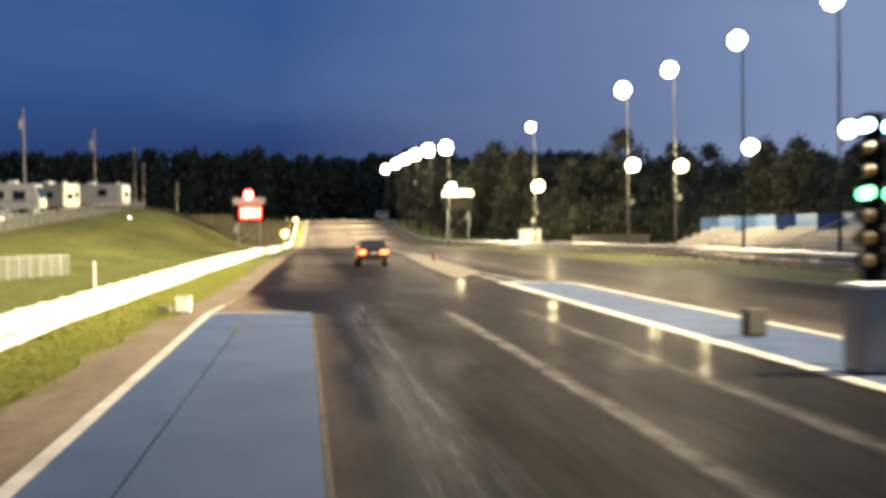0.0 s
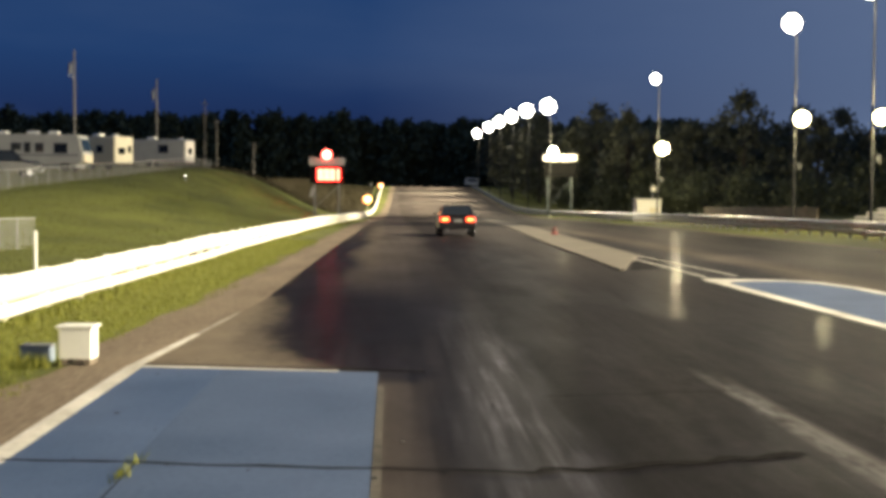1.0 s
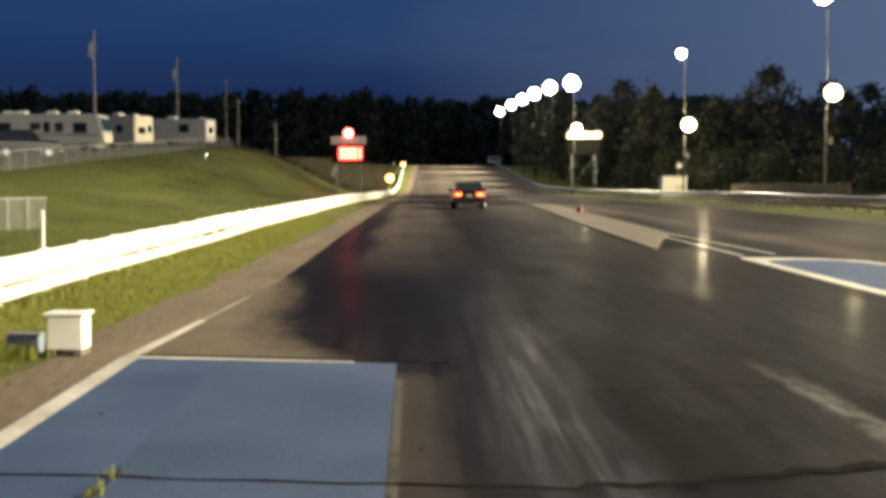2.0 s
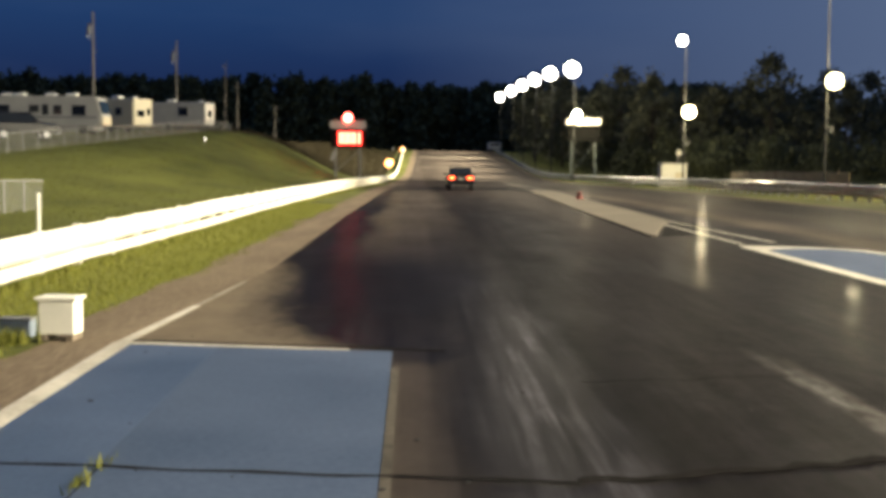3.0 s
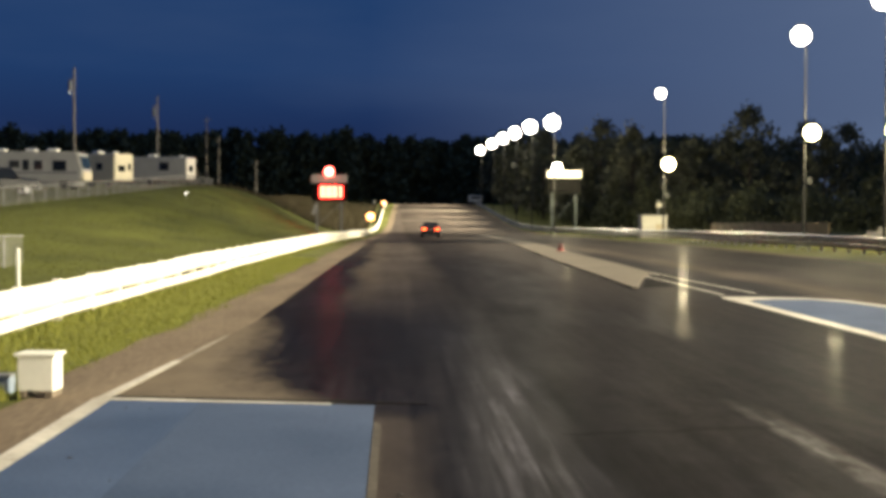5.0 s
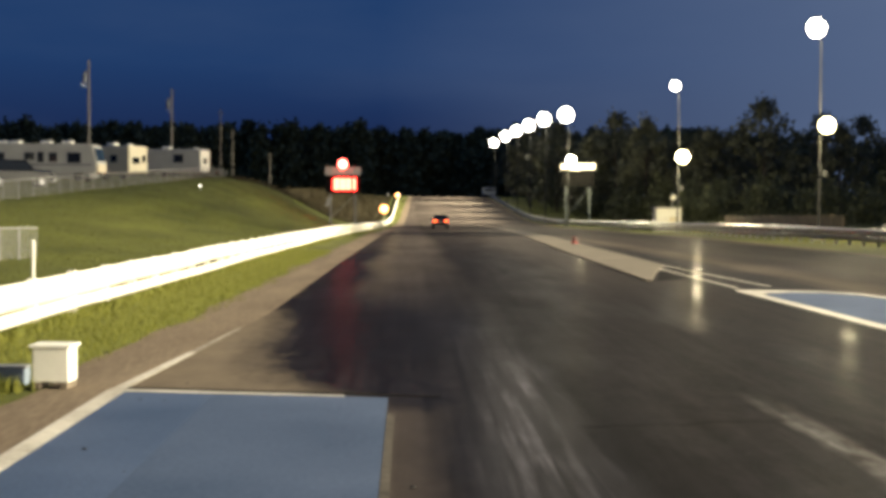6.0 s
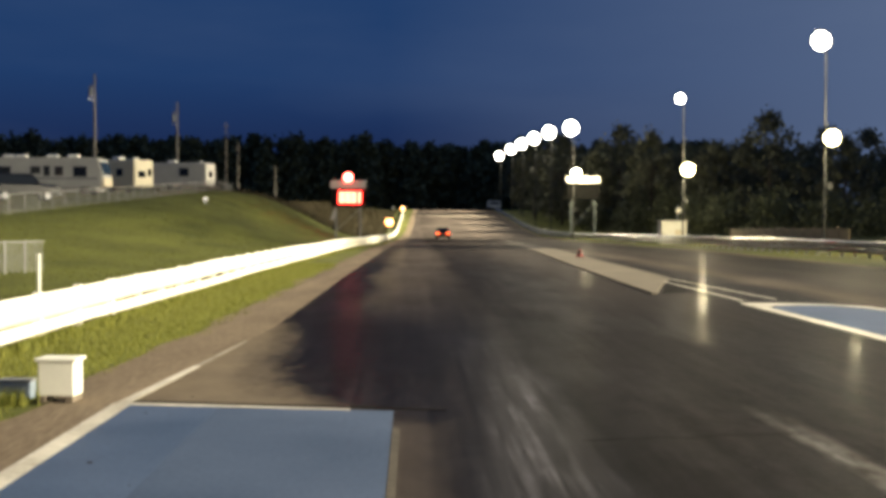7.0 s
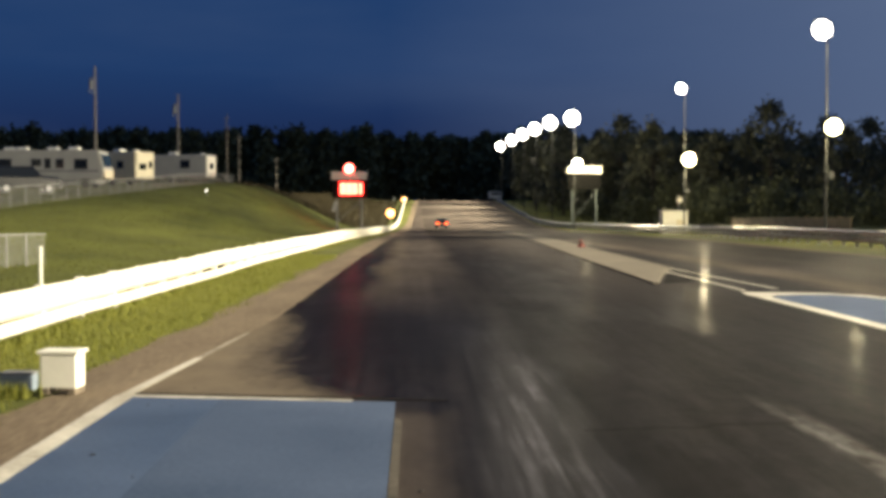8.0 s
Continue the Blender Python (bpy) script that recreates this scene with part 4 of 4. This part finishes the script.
trailer(on_land(-42.5, 84.0, -60), 5.0, 2.8, M_REDP, M_REDP, "red enclosed race car trailer", cat="box trailer")
parked_car(on_land(-26.6, 88.0, -62), M_BLACK, "black parked sports utility vehicle facing the fence", True)
parked_car(on_land(-30.0, 82.5, -76), M_NAVY, "dark blue parked saloon facing the fence")
parked_car(on_land(-31.5, 77.0, -72), M_BLACK, "black parked saloon facing the fence")
parked_car(on_land(-32.5, 71.5, -80), M_BLACK, "black parked sports utility vehicle beside the red trailer", True)
parked_car(on_land(-28.6, 95.0, -75), M_NAVY, "dark parked estate car beside the motorhome", True)


# ---- fences ----
def wire_fence(name, pts, h, gap, label, rail=True, mesh_step=0.22, post_r=0.035, wire=0.009, post_mat=M_FPOST):
    """Chain-link: posts, rails and thin crossing wires."""
    t = thing(name, label, "fence")
    wires = bmesh.new()
    for (xa, ya), (xb, yb) in zip(pts, pts[1:]):
        L = math.hypot(xb - xa, yb - ya)
        n = max(1, round(L / gap))
        for i in range(n):
            u0, u1 = i / n, (i + 1) / n
            p = (xa + (xb - xa) * u0, ya + (yb - ya) * u0)
            q = (xa + (xb - xa) * u1, ya + (yb - ya) * u1)
            zp, zq = land(*p) - 0.03, land(*q) - 0.03
            part("post", bcyl((*p, zp - 0.1), (*p, zp + h + 0.03), post_r, post_r, 8), post_mat, t)
            if rail:
                part("top_rail", bcyl((*p, zp + h), (*q, zq + h), 0.022, 0.022, 6), post_mat, t)
            m = max(2, int(L / n / mesh_step))
            k = int(h / mesh_step)
            for j in range(-k, m):
                for s in (0, 1):
                    a0, a1 = max(0, j), min(m, j + k)
                    if a1 <= a0:
                        continue
                    h0, h1 = (a0 - j) * mesh_step, (a1 - j) * mesh_step
                    if s:
                        h0, h1 = h - h0, h - h1
                    f0, f1 = a0 / m, a1 / m
                    A = Vector((p[0] + (q[0] - p[0]) * f0, p[1] + (q[1] - p[1]) * f0, zp + (zq - zp) * f0 + h0))
                    B = Vector((p[0] + (q[0] - p[0]) * f1, p[1] + (q[1] - p[1]) * f1, zp + (zq - zp) * f1 + h1))
                    w = Vector((0, 0, wire))
                    vs = [wires.verts.new(v) for v in (A - w, B - w, B + w, A + w)]
                    wires.faces.new(vs)
    part("wire_mesh", wires, M_MESH, t, "chain-link wire")
    return t


wire_fence("chain_link_fence", [(-21.5, 40), (-20.5, 60), (-20.3, 91), (-20.3, 118), (-20.5, 146)], 1.0, 2.5, "chain-link fence along the top of the bank", mesh_step=0.16, post_r=0.022, wire=0.008, post_mat=M_OLDPOST)
wire_fence("lower_fence", [(-13.2, 16.0), (-12.4, 20.5), (-11.8, 25.5), (-10.2, 35.5)], 0.84, 1.15, "low chain-link fence on the grass slope", mesh_step=0.10, post_r=0.028, wire=0.006, post_mat=M_OLDPOST)
g = thing("marker_post", "white painted marker post at the fence end", "post", pose(-7.8, 26.8, land(-7.8, 26.8) - 0.03))
part("shaft", bcyl((0, 0, 0), (0, 0, 0.9), 0.04, 0.036, 10), M_WHITE, g)
part("cap", ball_to(bmesh.new(), (0, 0, 0.9), 0.04, 10, 6), M_WHITE, g)


# ---- utility poles ----
def utility_pole(x, y, top, lamp=True):
    z = land(x, y)
    t = thing("utility_pole", "weathered wooden utility pole behind the vehicles", "pole", pose(x, y, 0), group="utility poles")
    k = 0.62 if y > 150 else 1.0
    part("shaft", bcyl((0, 0, z - 0.3), (0, 0, top), 0.14 * k, 0.09 * k, 10), M_POLE, t)
    if y > 150:
        part("crossarm", bbox(-0.4, 0.4, -0.04, 0.04, top - 0.6, top - 0.5, 0.01), M_POLE, t)
        return
    part("transformer", bcyl((-0.38, 0, top - 2.2), (-0.38, 0, top - 1.3), 0.2, 0.2, 12), M_GREYP, t, "grey transformer can")
    part("crossarm", bbox(-0.5, 0.15, -0.05, 0.05, top - 1.2, top - 1.08, 0.01), M_POLE, t)
    if lamp:
        part("bracket", bcyl((0, 0, top - 2.6), (-0.5, -0.6, top - 2.4), 0.03, 0.03, 6), M_GALV, t)


for x, y, top in ((-43.0, 100, 15.6), (-30.7, 124, 15.5), (-25.7, 140, 14.3), (-24.5, 168, 14.2), (-26.6, 195, 13.2), (-23.1, 215, 10.5)):
    utility_pole(x, y, top)


# ---- right-hand side: shed, fence, stands ----
g = thing("equipment_shed", "small white equipment shed behind the guardrail", "shed", pose(24.9, 122.0, land(24.9, 122) - 0.05))
part("wall", bbox(-1.2, 1.2, -0.9, 0.9, 0, 2.15, 0.02), M_WHITE, g)
part("roof", bbox(-1.3, 1.3, -1.0, 1.0, 2.15, 2.26, 0.02), M_RVW, g)
part("door", bbox(0.1, 1.0, -0.93, -0.905, 0.1, 1.35, 0.01), M_CREAM, g, "cream door")
part("mast", bcyl((0.5, 0, 2.26), (0.5, 0, 3.7), 0.05, 0.05, 8), M_GALV, g)
part("loudspeaker", bcyl((0.5, -0.1, 3.3), (0.5, -0.5, 3.2), 0.1, 0.28, 12), M_WHITE, g, "white horn loudspeaker")


def board_fence(x0, y0, x1, y1, h):
    t = thing("board_fence", "tan board fence behind the guardrail", "fence")
    L = math.hypot(x1 - x0, y1 - y0)
    n = int(L / 2.4)
    for i in range(n):
        u = (i + 0.5) / n
        x, y = x0 + (x1 - x0) * u, y0 + (y1 - y0) * u
        z = land(x, y)
        o = part("panel", bbox(-1.19, 1.19, -0.025, 0.025, 0.02, h + rng.uniform(-0.03, 0.03), 0.008), M_TANW, t)
        o.matrix_local = pose(x, y, z - 0.03, 0, 0, math.degrees(math.atan2(y1 - y0, x1 - x0)))
        part("post", bbox(-0.05, 0.05, -0.05, 0.05, -0.2, h + 0.06, 0.006), M_POST, t).matrix_local = pose(x + 1.2 * (x1 - x0) / L, y + 1.2 * (y1 - y0) / L, z - 0.03, 0, 0, math.degrees(math.atan2(y1 - y0, x1 - x0)))


board_fence(25.2, 73.0, 26.2, 104.5, 1.38)


def bleacher(x0, y0, y1, rows, rise, run, back, label, handrail=False):
    """Rows step up towards +x; seats run along y."""
    t = thing("bleacher", label, "bleacher", pose(x0, 0, land(x0, (y0 + y1) / 2) - 0.05))
    for i in range(rows):
        z, x = 0.42 + i * rise, i * run
        part("seat_plank", bbox(x, x + 0.28, y0, y1, z - 0.04, z, 0.006), M_ALU, t)
        part("foot_plank", bbox(x + 0.30, x + run + 0.02, y0, y1, z - 0.26, z - 0.22, 0.006), M_ALU, t)
        part("riser", bbox(x + 0.02, x + 0.04, y0, y1, z - 0.30, z - 0.042), M_GREYP, t)
    n = max(2, int((y1 - y0) / 2.0))
    top = 0.42 + (rows - 1) * rise
    for k in range(n + 1):
        y = y0 + 0.1 + (y1 - y0 - 0.2) * k / n
        fr = bmesh.new()
        cyl_to(fr, (0.0, y, 0.15), (rows * run, y, top - 0.10), 0.03, 0.03, 6)
        for i in range(rows):
            cyl_to(fr, (i * run + 0.2, y, 0.0), (i * run + 0.2, y, 0.36 + i * rise), 0.025, 0.025, 6)
        part("support_frame", fr, M_GALV, t)
    if back:
        part("back_panel", bbox(rows * run, rows * run + 0.05, y0 + 0.1, y1 - 0.1, top - 0.35, top + 0.75, 0.01), M_BLUEP, t, "blue back panel")
        part("end_panel", bbox(rows * run - 1.3, rows * run, y1 - 0.08, y1 - 0.04, top - 0.5, top + 0.72, 0.01), M_BLUEP, t, "blue end panel")
    if handrail:
        part("handrail", bcyl((-0.2, y1, 1.3), (rows * run, y1, top + 1.2), 0.04, 0.04, 8), M_WHITE, t, "white sloping handrail")
        for u in (0.0, 0.5, 1.0):
            part("rail_post", bcyl((-0.2 + (rows * run + 0.2) * u, y1, 0.3 + (top - 0.4) * u), (-0.2 + (rows * run + 0.2) * u, y1, 1.3 + (top - 0.1) * u), 0.03, 0.03, 8), M_WHITE, t)
    return t


for a, b in ((64.8, 71.8), (57.4, 64.4), (50.8, 57.0), (44.6, 50.4)):
    bleacher(25.6, a, b, 7, 0.24, 0.66, True, "aluminium bleacher with a blue back panel")
bleacher(25.6, 24.0, 43.6, 12, 0.32, 0.70, False, "tall grey bleacher with a white sloping handrail", True)

side_stand = bleacher(0.0, 0.0, 5.0, 5, 0.24, 0.6, False, "small weathered bleacher behind the low fence")
side_stand.matrix_world = on_land(-19.2, 47.0, 205, -0.05)


# ---- grass, trees ----
def grass_blades(name, count, pick, hmin, hmax, label, material=M_BLADE, seed=1, wid=0.007):
    r = np.random.RandomState(seed)
    vs, fs = [], []
    for _ in range(count):
        x, y = pick(r)
        z = land(x, y) - 0.035
        h, a, lean = r.uniform(hmin, hmax), r.uniform(0, 6.283), r.uniform(0.0, 0.5)
        w = wid * r.uniform(0.7, 1.5)
        cx, cy = math.cos(a), math.sin(a)
        k = len(vs)
        vs += [(x - cx * w, y - cy * w, z), (x + cx * w, y + cy * w, z), (x + cy * lean * h * 0.5 + cx * w * .6, y - cx * lean * h * 0.5 + cy * w * .6, z + h * 0.6), (x + cy * lean * h, y - cx * lean * h, z + h)]
        fs += [(k, k + 1, k + 2), (k, k + 2, k + 3)]
    me = bpy.data.meshes.new(name)
    me.from_pydata(vs, [], fs)
    me.materials.append(material)
    return tagged(new(name, me), label, "grass", kind="stuff")


def near_verge(r):
    y = -14 + 64 * r.rand() ** 1.1
    e = lerp(y, EDGE_X) - 0.85 - 0.45 * r.rand() + 0.35 * noise.noise((y * 0.55, 6.0, 0))
    x0 = lerp(y, RAIL_X)
    return x0 - 0.6 + (e - x0 + 0.6) * r.rand(), y


grass_blades("verge_grass", 150000, near_verge, 0.03, 0.08, "tufted green grass between guardrail and dirt", seed=2, wid=0.0045)


def rail_foot(r):
    y = 5 + 110 * r.rand() ** 1.5
    return lerp(y, RAIL_X) + r.normal(0.12, 0.16), y


grass_blades("rail_foot_grass", 16000, rail_foot, 0.05, 0.14, "longer uncut grass at the guardrail foot", seed=3, wid=0.012)


def bank_pick(r):
    y = 14 + 140 * r.rand() ** 1.3
    return lerp(y, RAIL_X) - 0.4 - 17 * r.rand(), y


grass_blades("bank_grass", 60000, bank_pick, 0.03, 0.07, "short green grass on the bank", M_TURF, seed=5, wid=0.014)


def rough_pick(r):
    while True:
        y = 148 + 150 * r.rand() ** 1.3
        x = lerp(y, RAIL_X) - 1.6 - 26.0 * r.rand()
        if y > 150 + (x + 20) * 1.8 + 2.0 * noise.noise((x * 0.4, 1.0, 0)):
            return x, y


grass_blades("rough_grass", 75000, rough_pick, 0.25, 0.7, "rough brown weeds on the falling end of the bank", M_ROUGH, seed=8, wid=0.045)


def crumbs(name, count, seed, label):
    """Bits of torn rubber lying on the pad and lane."""
    r = random.Random(seed)
    bm = bmesh.new()
    for _ in range(count):
        x, y = r.uniform(-2.5, 4.5), r.uniform(2.0, 13.0)
        s = r.uniform(0.006, 0.016)
        bmesh.ops.create_icosphere(bm, subdivisions=1, radius=s, matrix=pose(x, y, 0.011, 0, 0, r.uniform(0, 360)) @ Matrix.Diagonal((1.6, 1.0, 0.5, 1)))
    return tagged(part(name, bm, M_RUBBER), label, "debris", kind="stuff")


def tuft_pick(r):
    k = r.randint(3)
    cx, cy = ((-3.95, 11.75), (-3.70, 11.8), (-4.15, 12.0))[k]
    return cx + r.normal(0, 0.09), cy + r.normal(0, 0.09)


grass_blades("grass_tuft", 700, tuft_pick, 0.06, 0.17, "longer grass tufts in front of the junction box", seed=14, wid=0.006)
crumbs("rubber_crumbs", 26, 12, "small black rubber crumbs on the pad and lane")


def weed_pick(r):
    k = r.choice([0, 0, 1, 2])
    cx, cy = ((-1.71, 6.55), (-1.70, 6.95), (-1.74, 5.6))[k]
    return cx + r.normal(0, 0.025), cy + r.normal(0, 0.10)


grass_blades("joint_weeds", 130, weed_pick, 0.05, 0.11, "small weeds growing in the pad joint", seed=6, wid=0.008)


def crown_mesh(seed, height, spread, clumps, leaves, size, bottom=0.25):
    """Leaf clumps scattered through an uneven crown."""
    r = np.random.RandomState(seed)
    vs, fs = [], []
    for _ in range(clumps):
        u = r.rand()
        z = height * (bottom + (1 - bottom) * u)
        rad = spread * (math.sin(math.pi * min(1, 0.18 + 0.82 * u) ** 0.9) ** 0.7) * (0.55 + 0.5 * r.rand())
        a = r.uniform(0, 6.283)
        c = np.array([rad * math.cos(a), rad * math.sin(a), z])
        cr = spread * r.uniform(0.16, 0.34)
        for _ in range(leaves):
            p = c + r.normal(0, 0.5, 3) * cr
            d, e = r.normal(0, 1, 3), r.normal(0, 1, 3)
            d /= np.linalg.norm(d)
            e -= d * e.dot(d)
            e /= np.linalg.norm(e)
            s = size * r.uniform(0.6, 1.4)
            k = len(vs)
            vs += [tuple(p - d * s), tuple(p + e * s * 0.6), tuple(p + d * s), tuple(p - e * s * 0.6)]
            fs.append((k, k + 1, k + 2, k + 3))
    me = bpy.data.meshes.new("crown")
    me.from_pydata(vs, [], fs)
    return me


def tree(seed, height, spread, m):
    r = random.Random(seed)
    t = thing("broadleaf_tree", "dark broadleaf tree at the edge of the wood", "tree", m, group="wood edge")
    part("trunk", bcyl((0, 0, -0.3), (0, 0, height * 0.75), 0.28, 0.07, 10), M_BARK, t)
    for i in range(6):
        a, z = r.uniform(0, 6.28), height * r.uniform(0.3, 0.65)
        part("limb", bcyl((0, 0, z), (math.cos(a) * spread * 0.7, math.sin(a) * spread * 0.7, z + height * 0.16), 0.10, 0.03, 6), M_BARK, t)
    me = crown_mesh(seed, height, spread, 60, 34, 0.34, 0.12)
    me.materials.append(M_LEAF)
    c = new("crown", me)
    c.parent = t
    return t


protos = [tree(11, 13.0, 4.2, on_land(52.5, 205)), tree(12, 15.0, 4.8, on_land(62, 190)), tree(13, 11.5, 4.6, on_land(38, 200)), tree(14, 14.0, 3.8, on_land(72, 175))]
rt = random.Random(9)
spots = [(30, 212), (34, 208), (42, 206), (46, 203), (57, 200), (66, 184), (77, 172), (58, 170), (66, 160), (50, 178), (44, 186), (36, 192), (31, 222), (27, 230), (82, 165), (88, 158), (70, 148), (76, 138), (62, 142),
         (56, 130), (64, 122), (54, 116), (60, 106), (66, 98), (55, 96), (62, 86), (70, 80), (58, 74), (66, 66), (61, 56), (70, 52), (24, 250), (26, 275), (30, 300), (27, 325)]
for i, (x, y) in enumerate(spots):
    src = protos[i % 4]
    o = copy_thing(src, on_land(x, y, rt.uniform(0, 360)))
    s = rt.uniform(0.85, 1.12)
    if y < 150:
        s *= 0.82
    o.scale = (s, s, s)


def far_woods(name, arc, seed, label, hmin, hmax, leaf=(0.4, 0.85), clumps=60, per=8, wide=(3.5, 6.0)):
    """Distant wood as one mass of leaf clumps and trunks."""
    r = np.random.RandomState(seed)
    vs, fs = [], []
    for x, y in arc(r):
        h, sp = r.uniform(hmin, hmax), r.uniform(*wide)
        z0 = land(x, y)
        for _ in range(clumps):
            u = r.rand()
            z = z0 + h * (0.04 + 0.96 * u)
            rad = sp * (1.0 - 0.75 * u ** 2) * math.sqrt(r.rand())
            a = r.uniform(0, 6.283)
            c = np.array([x + rad * math.cos(a), y + rad * math.sin(a), z])
            for _ in range(per):
                p = c + r.normal(0, 0.75, 3)
                d, e = r.normal(0, 1, 3), r.normal(0, 1, 3)
                d /= np.linalg.norm(d)
                e -= d * e.dot(d)
                e /= np.linalg.norm(e)
                s = r.uniform(*leaf)
                k = len(vs)
                vs += [tuple(p - d * s), tuple(p + e * s * 0.7), tuple(p + d * s), tuple(p - e * s * 0.7)]
                fs.append((k, k + 1, k + 2, k + 3))
    me = bpy.data.meshes.new(name)
    me.from_pydata(vs, [], fs)
    me.materials.append(M_LEAF2)
    return tagged(new(name, me), label, "woods", kind="stuff")


far_woods("far_woods", lambda r: [(-175 + 270 * i / 219 + r.uniform(-2, 2), 395 + r.uniform(-8, 14) + 9 * (i % 3)) for i in range(220)], 21, "dark distant wood behind the end of the strip", 18.5, 21.5, (0.6, 1.15), clumps=75, per=10)
far_woods("side_woods", lambda r: [(-62 - r.uniform(0, 30) - 0.30 * (y - 120), y) for y in np.arange(130, 400, 3.2)], 22, "dark wood behind the parked vehicles", 13.5, 16.0, (0.55, 1.0), clumps=75, per=10)
far_woods("far_side_woods", lambda r: [(34 + r.uniform(0, 45), y) for y in np.arange(215, 400, 1.9)], 23, "dark wood behind the flood light row", 10, 14)
far_woods("stand_woods", lambda r: [(74 + r.uniform(0, 16), y) for y in np.arange(30, 215, 2.6)], 24, "dark wood behind the grandstand", 9, 13)
far_woods("undergrowth", lambda r: [(30 + r.uniform(0, 10) + 0.55 * max(0, 190 - y), y) for y in np.arange(130, 330, 3.0)], 25, "dark undergrowth at the wood edge", 3, 6, (0.15, 0.35), 50, 16, (2.0, 3.5))

g = thing("white_van", "small white van parked beside the rising run-out", "van", on_land(20.4, 320.0))
part("body", bbox(-1.7, 1.7, -1.0, 1.0, 0.45, 2.2, 0.15), M_WHITE, g)
part("windscreen", bbox(-1.2, 1.2, -1.03, -1.005, 1.35, 1.9, 0.008), M_DKGLASS, g)
for s in (-1.05, 1.05):
    part("wheel", bcyl((s, -1.02, 0.36), (s, 1.02, 0.36), 0.36, 0.36, 16), M_RUBBER, g)


# ---- the racing car ----
def race_car():
    t = thing("hatchback_car", "dark boxy coupe with red tail lamps lit driving away", "car")
    part("body", shaped([(-2.05, 0.34), (2.0, 0.32), (2.1, 0.55), (2.0, 0.80), (0.95, 0.92), (-1.55, 0.98), (-2.05, 0.94), (-2.12, 0.62)], 0.83, 0.06), M_CARBODY, t)
    part("greenhouse", shaped([(-1.72, 0.92), (1.0, 0.88), (0.35, 1.36), (-1.15, 1.38)], 0.76, 0.05, lambda z: 1.0 - 0.30 * max(0, (z - 0.88))), M_DKGLASS, t, "dark glazed cabin")
    part("roof", bbox(-0.62, 0.62, -1.12, 0.30, 1.35, 1.405, 0.025), M_CARBODY, t)
    for s in (-1, 1):
        part("rear_pillar", bcyl((s * 0.72, -1.68, 0.95), (s * 0.63, -1.12, 1.37), 0.05, 0.045, 8), M_CARBODY, t)
        lamp = part("tail_lamp", bbox(s * 0.575 - 0.19, s * 0.575 + 0.19, -2.15, -2.08, 0.68, 0.86, 0.02), M_TAIL, t, "lit red tail lamp")
        part("bulb_window", bbox(s * 0.56 - 0.12, s * 0.56 + 0.12, -2.165, -2.151, 0.72, 0.81, 0.005), M_TAILHOT, lamp, "bright orange lamp centre")
        part("door_mirror", bbox(s * 0.92 - 0.09, s * 0.92 + 0.09, 0.55, 0.68, 0.92, 1.05, 0.03), M_CARBODY, t)
        for y in (-1.28, 1.25):
            wheel(t, s * 0.73, y, 0.30, 0.30, 0.20)
        part("exhaust", bcyl((s * 0.45, -2.15, 0.30), (s * 0.45, -1.7, 0.30), 0.035, 0.035, 10), M_GALV, t)
    part("bumper", bbox(-0.82, 0.82, -2.20, -2.04, 0.36, 0.58, 0.035), M_CARBODY, t)
    part("boot_lip", bbox(-0.72, 0.72, -2.12, -1.95, 0.94, 0.99, 0.015), M_CARBODY, t)
    plate = part("number_plate", bbox(-0.17, 0.17, -2.165, -2.13, 0.66, 0.76, 0.005), M_ALU, t, "pale number plate")
    part("plate_bar", bbox(-0.13, 0.13, -2.172, -2.166, 0.69, 0.73), M_GREYP, plate)
    return t


car = race_car()
# seconds, x, y of the car
CAR_WAY = [(0.0, 3.3, 49.4), (0.2, 3.3, 51.2), (0.4, 3.25, 53.0), (0.6, 3.2, 54.6), (0.8, 3.05, 56.1), (1.0, 2.95, 57.6), (1.2, 2.88, 59.4), (1.7, 2.85, 64.2), (2.5, 2.95, 75.0), (3.5, 3.1, 89.5), (4.5, 3.2, 106.0), (6.0, 3.4, 133.0), (7.0, 3.55, 152.0), (8.0, 3.7, 171.0)]


def wheel_rows(hub):
    """A turning wheel: its angle follows the way driven, held under 85 degrees a picture."""
    rows, angle = [], 0.0
    for i in range(241):
        t = i / 30
        y0, y1 = (float(np.interp(q, [c[0] for c in CAR_WAY], [c[2] for c in CAR_WAY])) for q in (t, t + 1 / 30))
        rows.append((t, pose(*hub) @ pose(0, 0, 0, -angle, 0, 0)))
        angle += min(85.0, math.degrees((y1 - y0) / 0.30))
    return rows


def motions():
    for part_of_car in [o for o in car.children if o.name.split(".")[0] == "wheel"]:
        walk(part_of_car, wheel_rows(tuple(part_of_car.location)))
    walk(car, [(t, pose(x, y, land(x, y) + 0.002, math.degrees(math.atan2(land(x, y + 2) - land(x, y - 2), 4)), 0, 0)) for t, x, y in CAR_WAY])


motions()
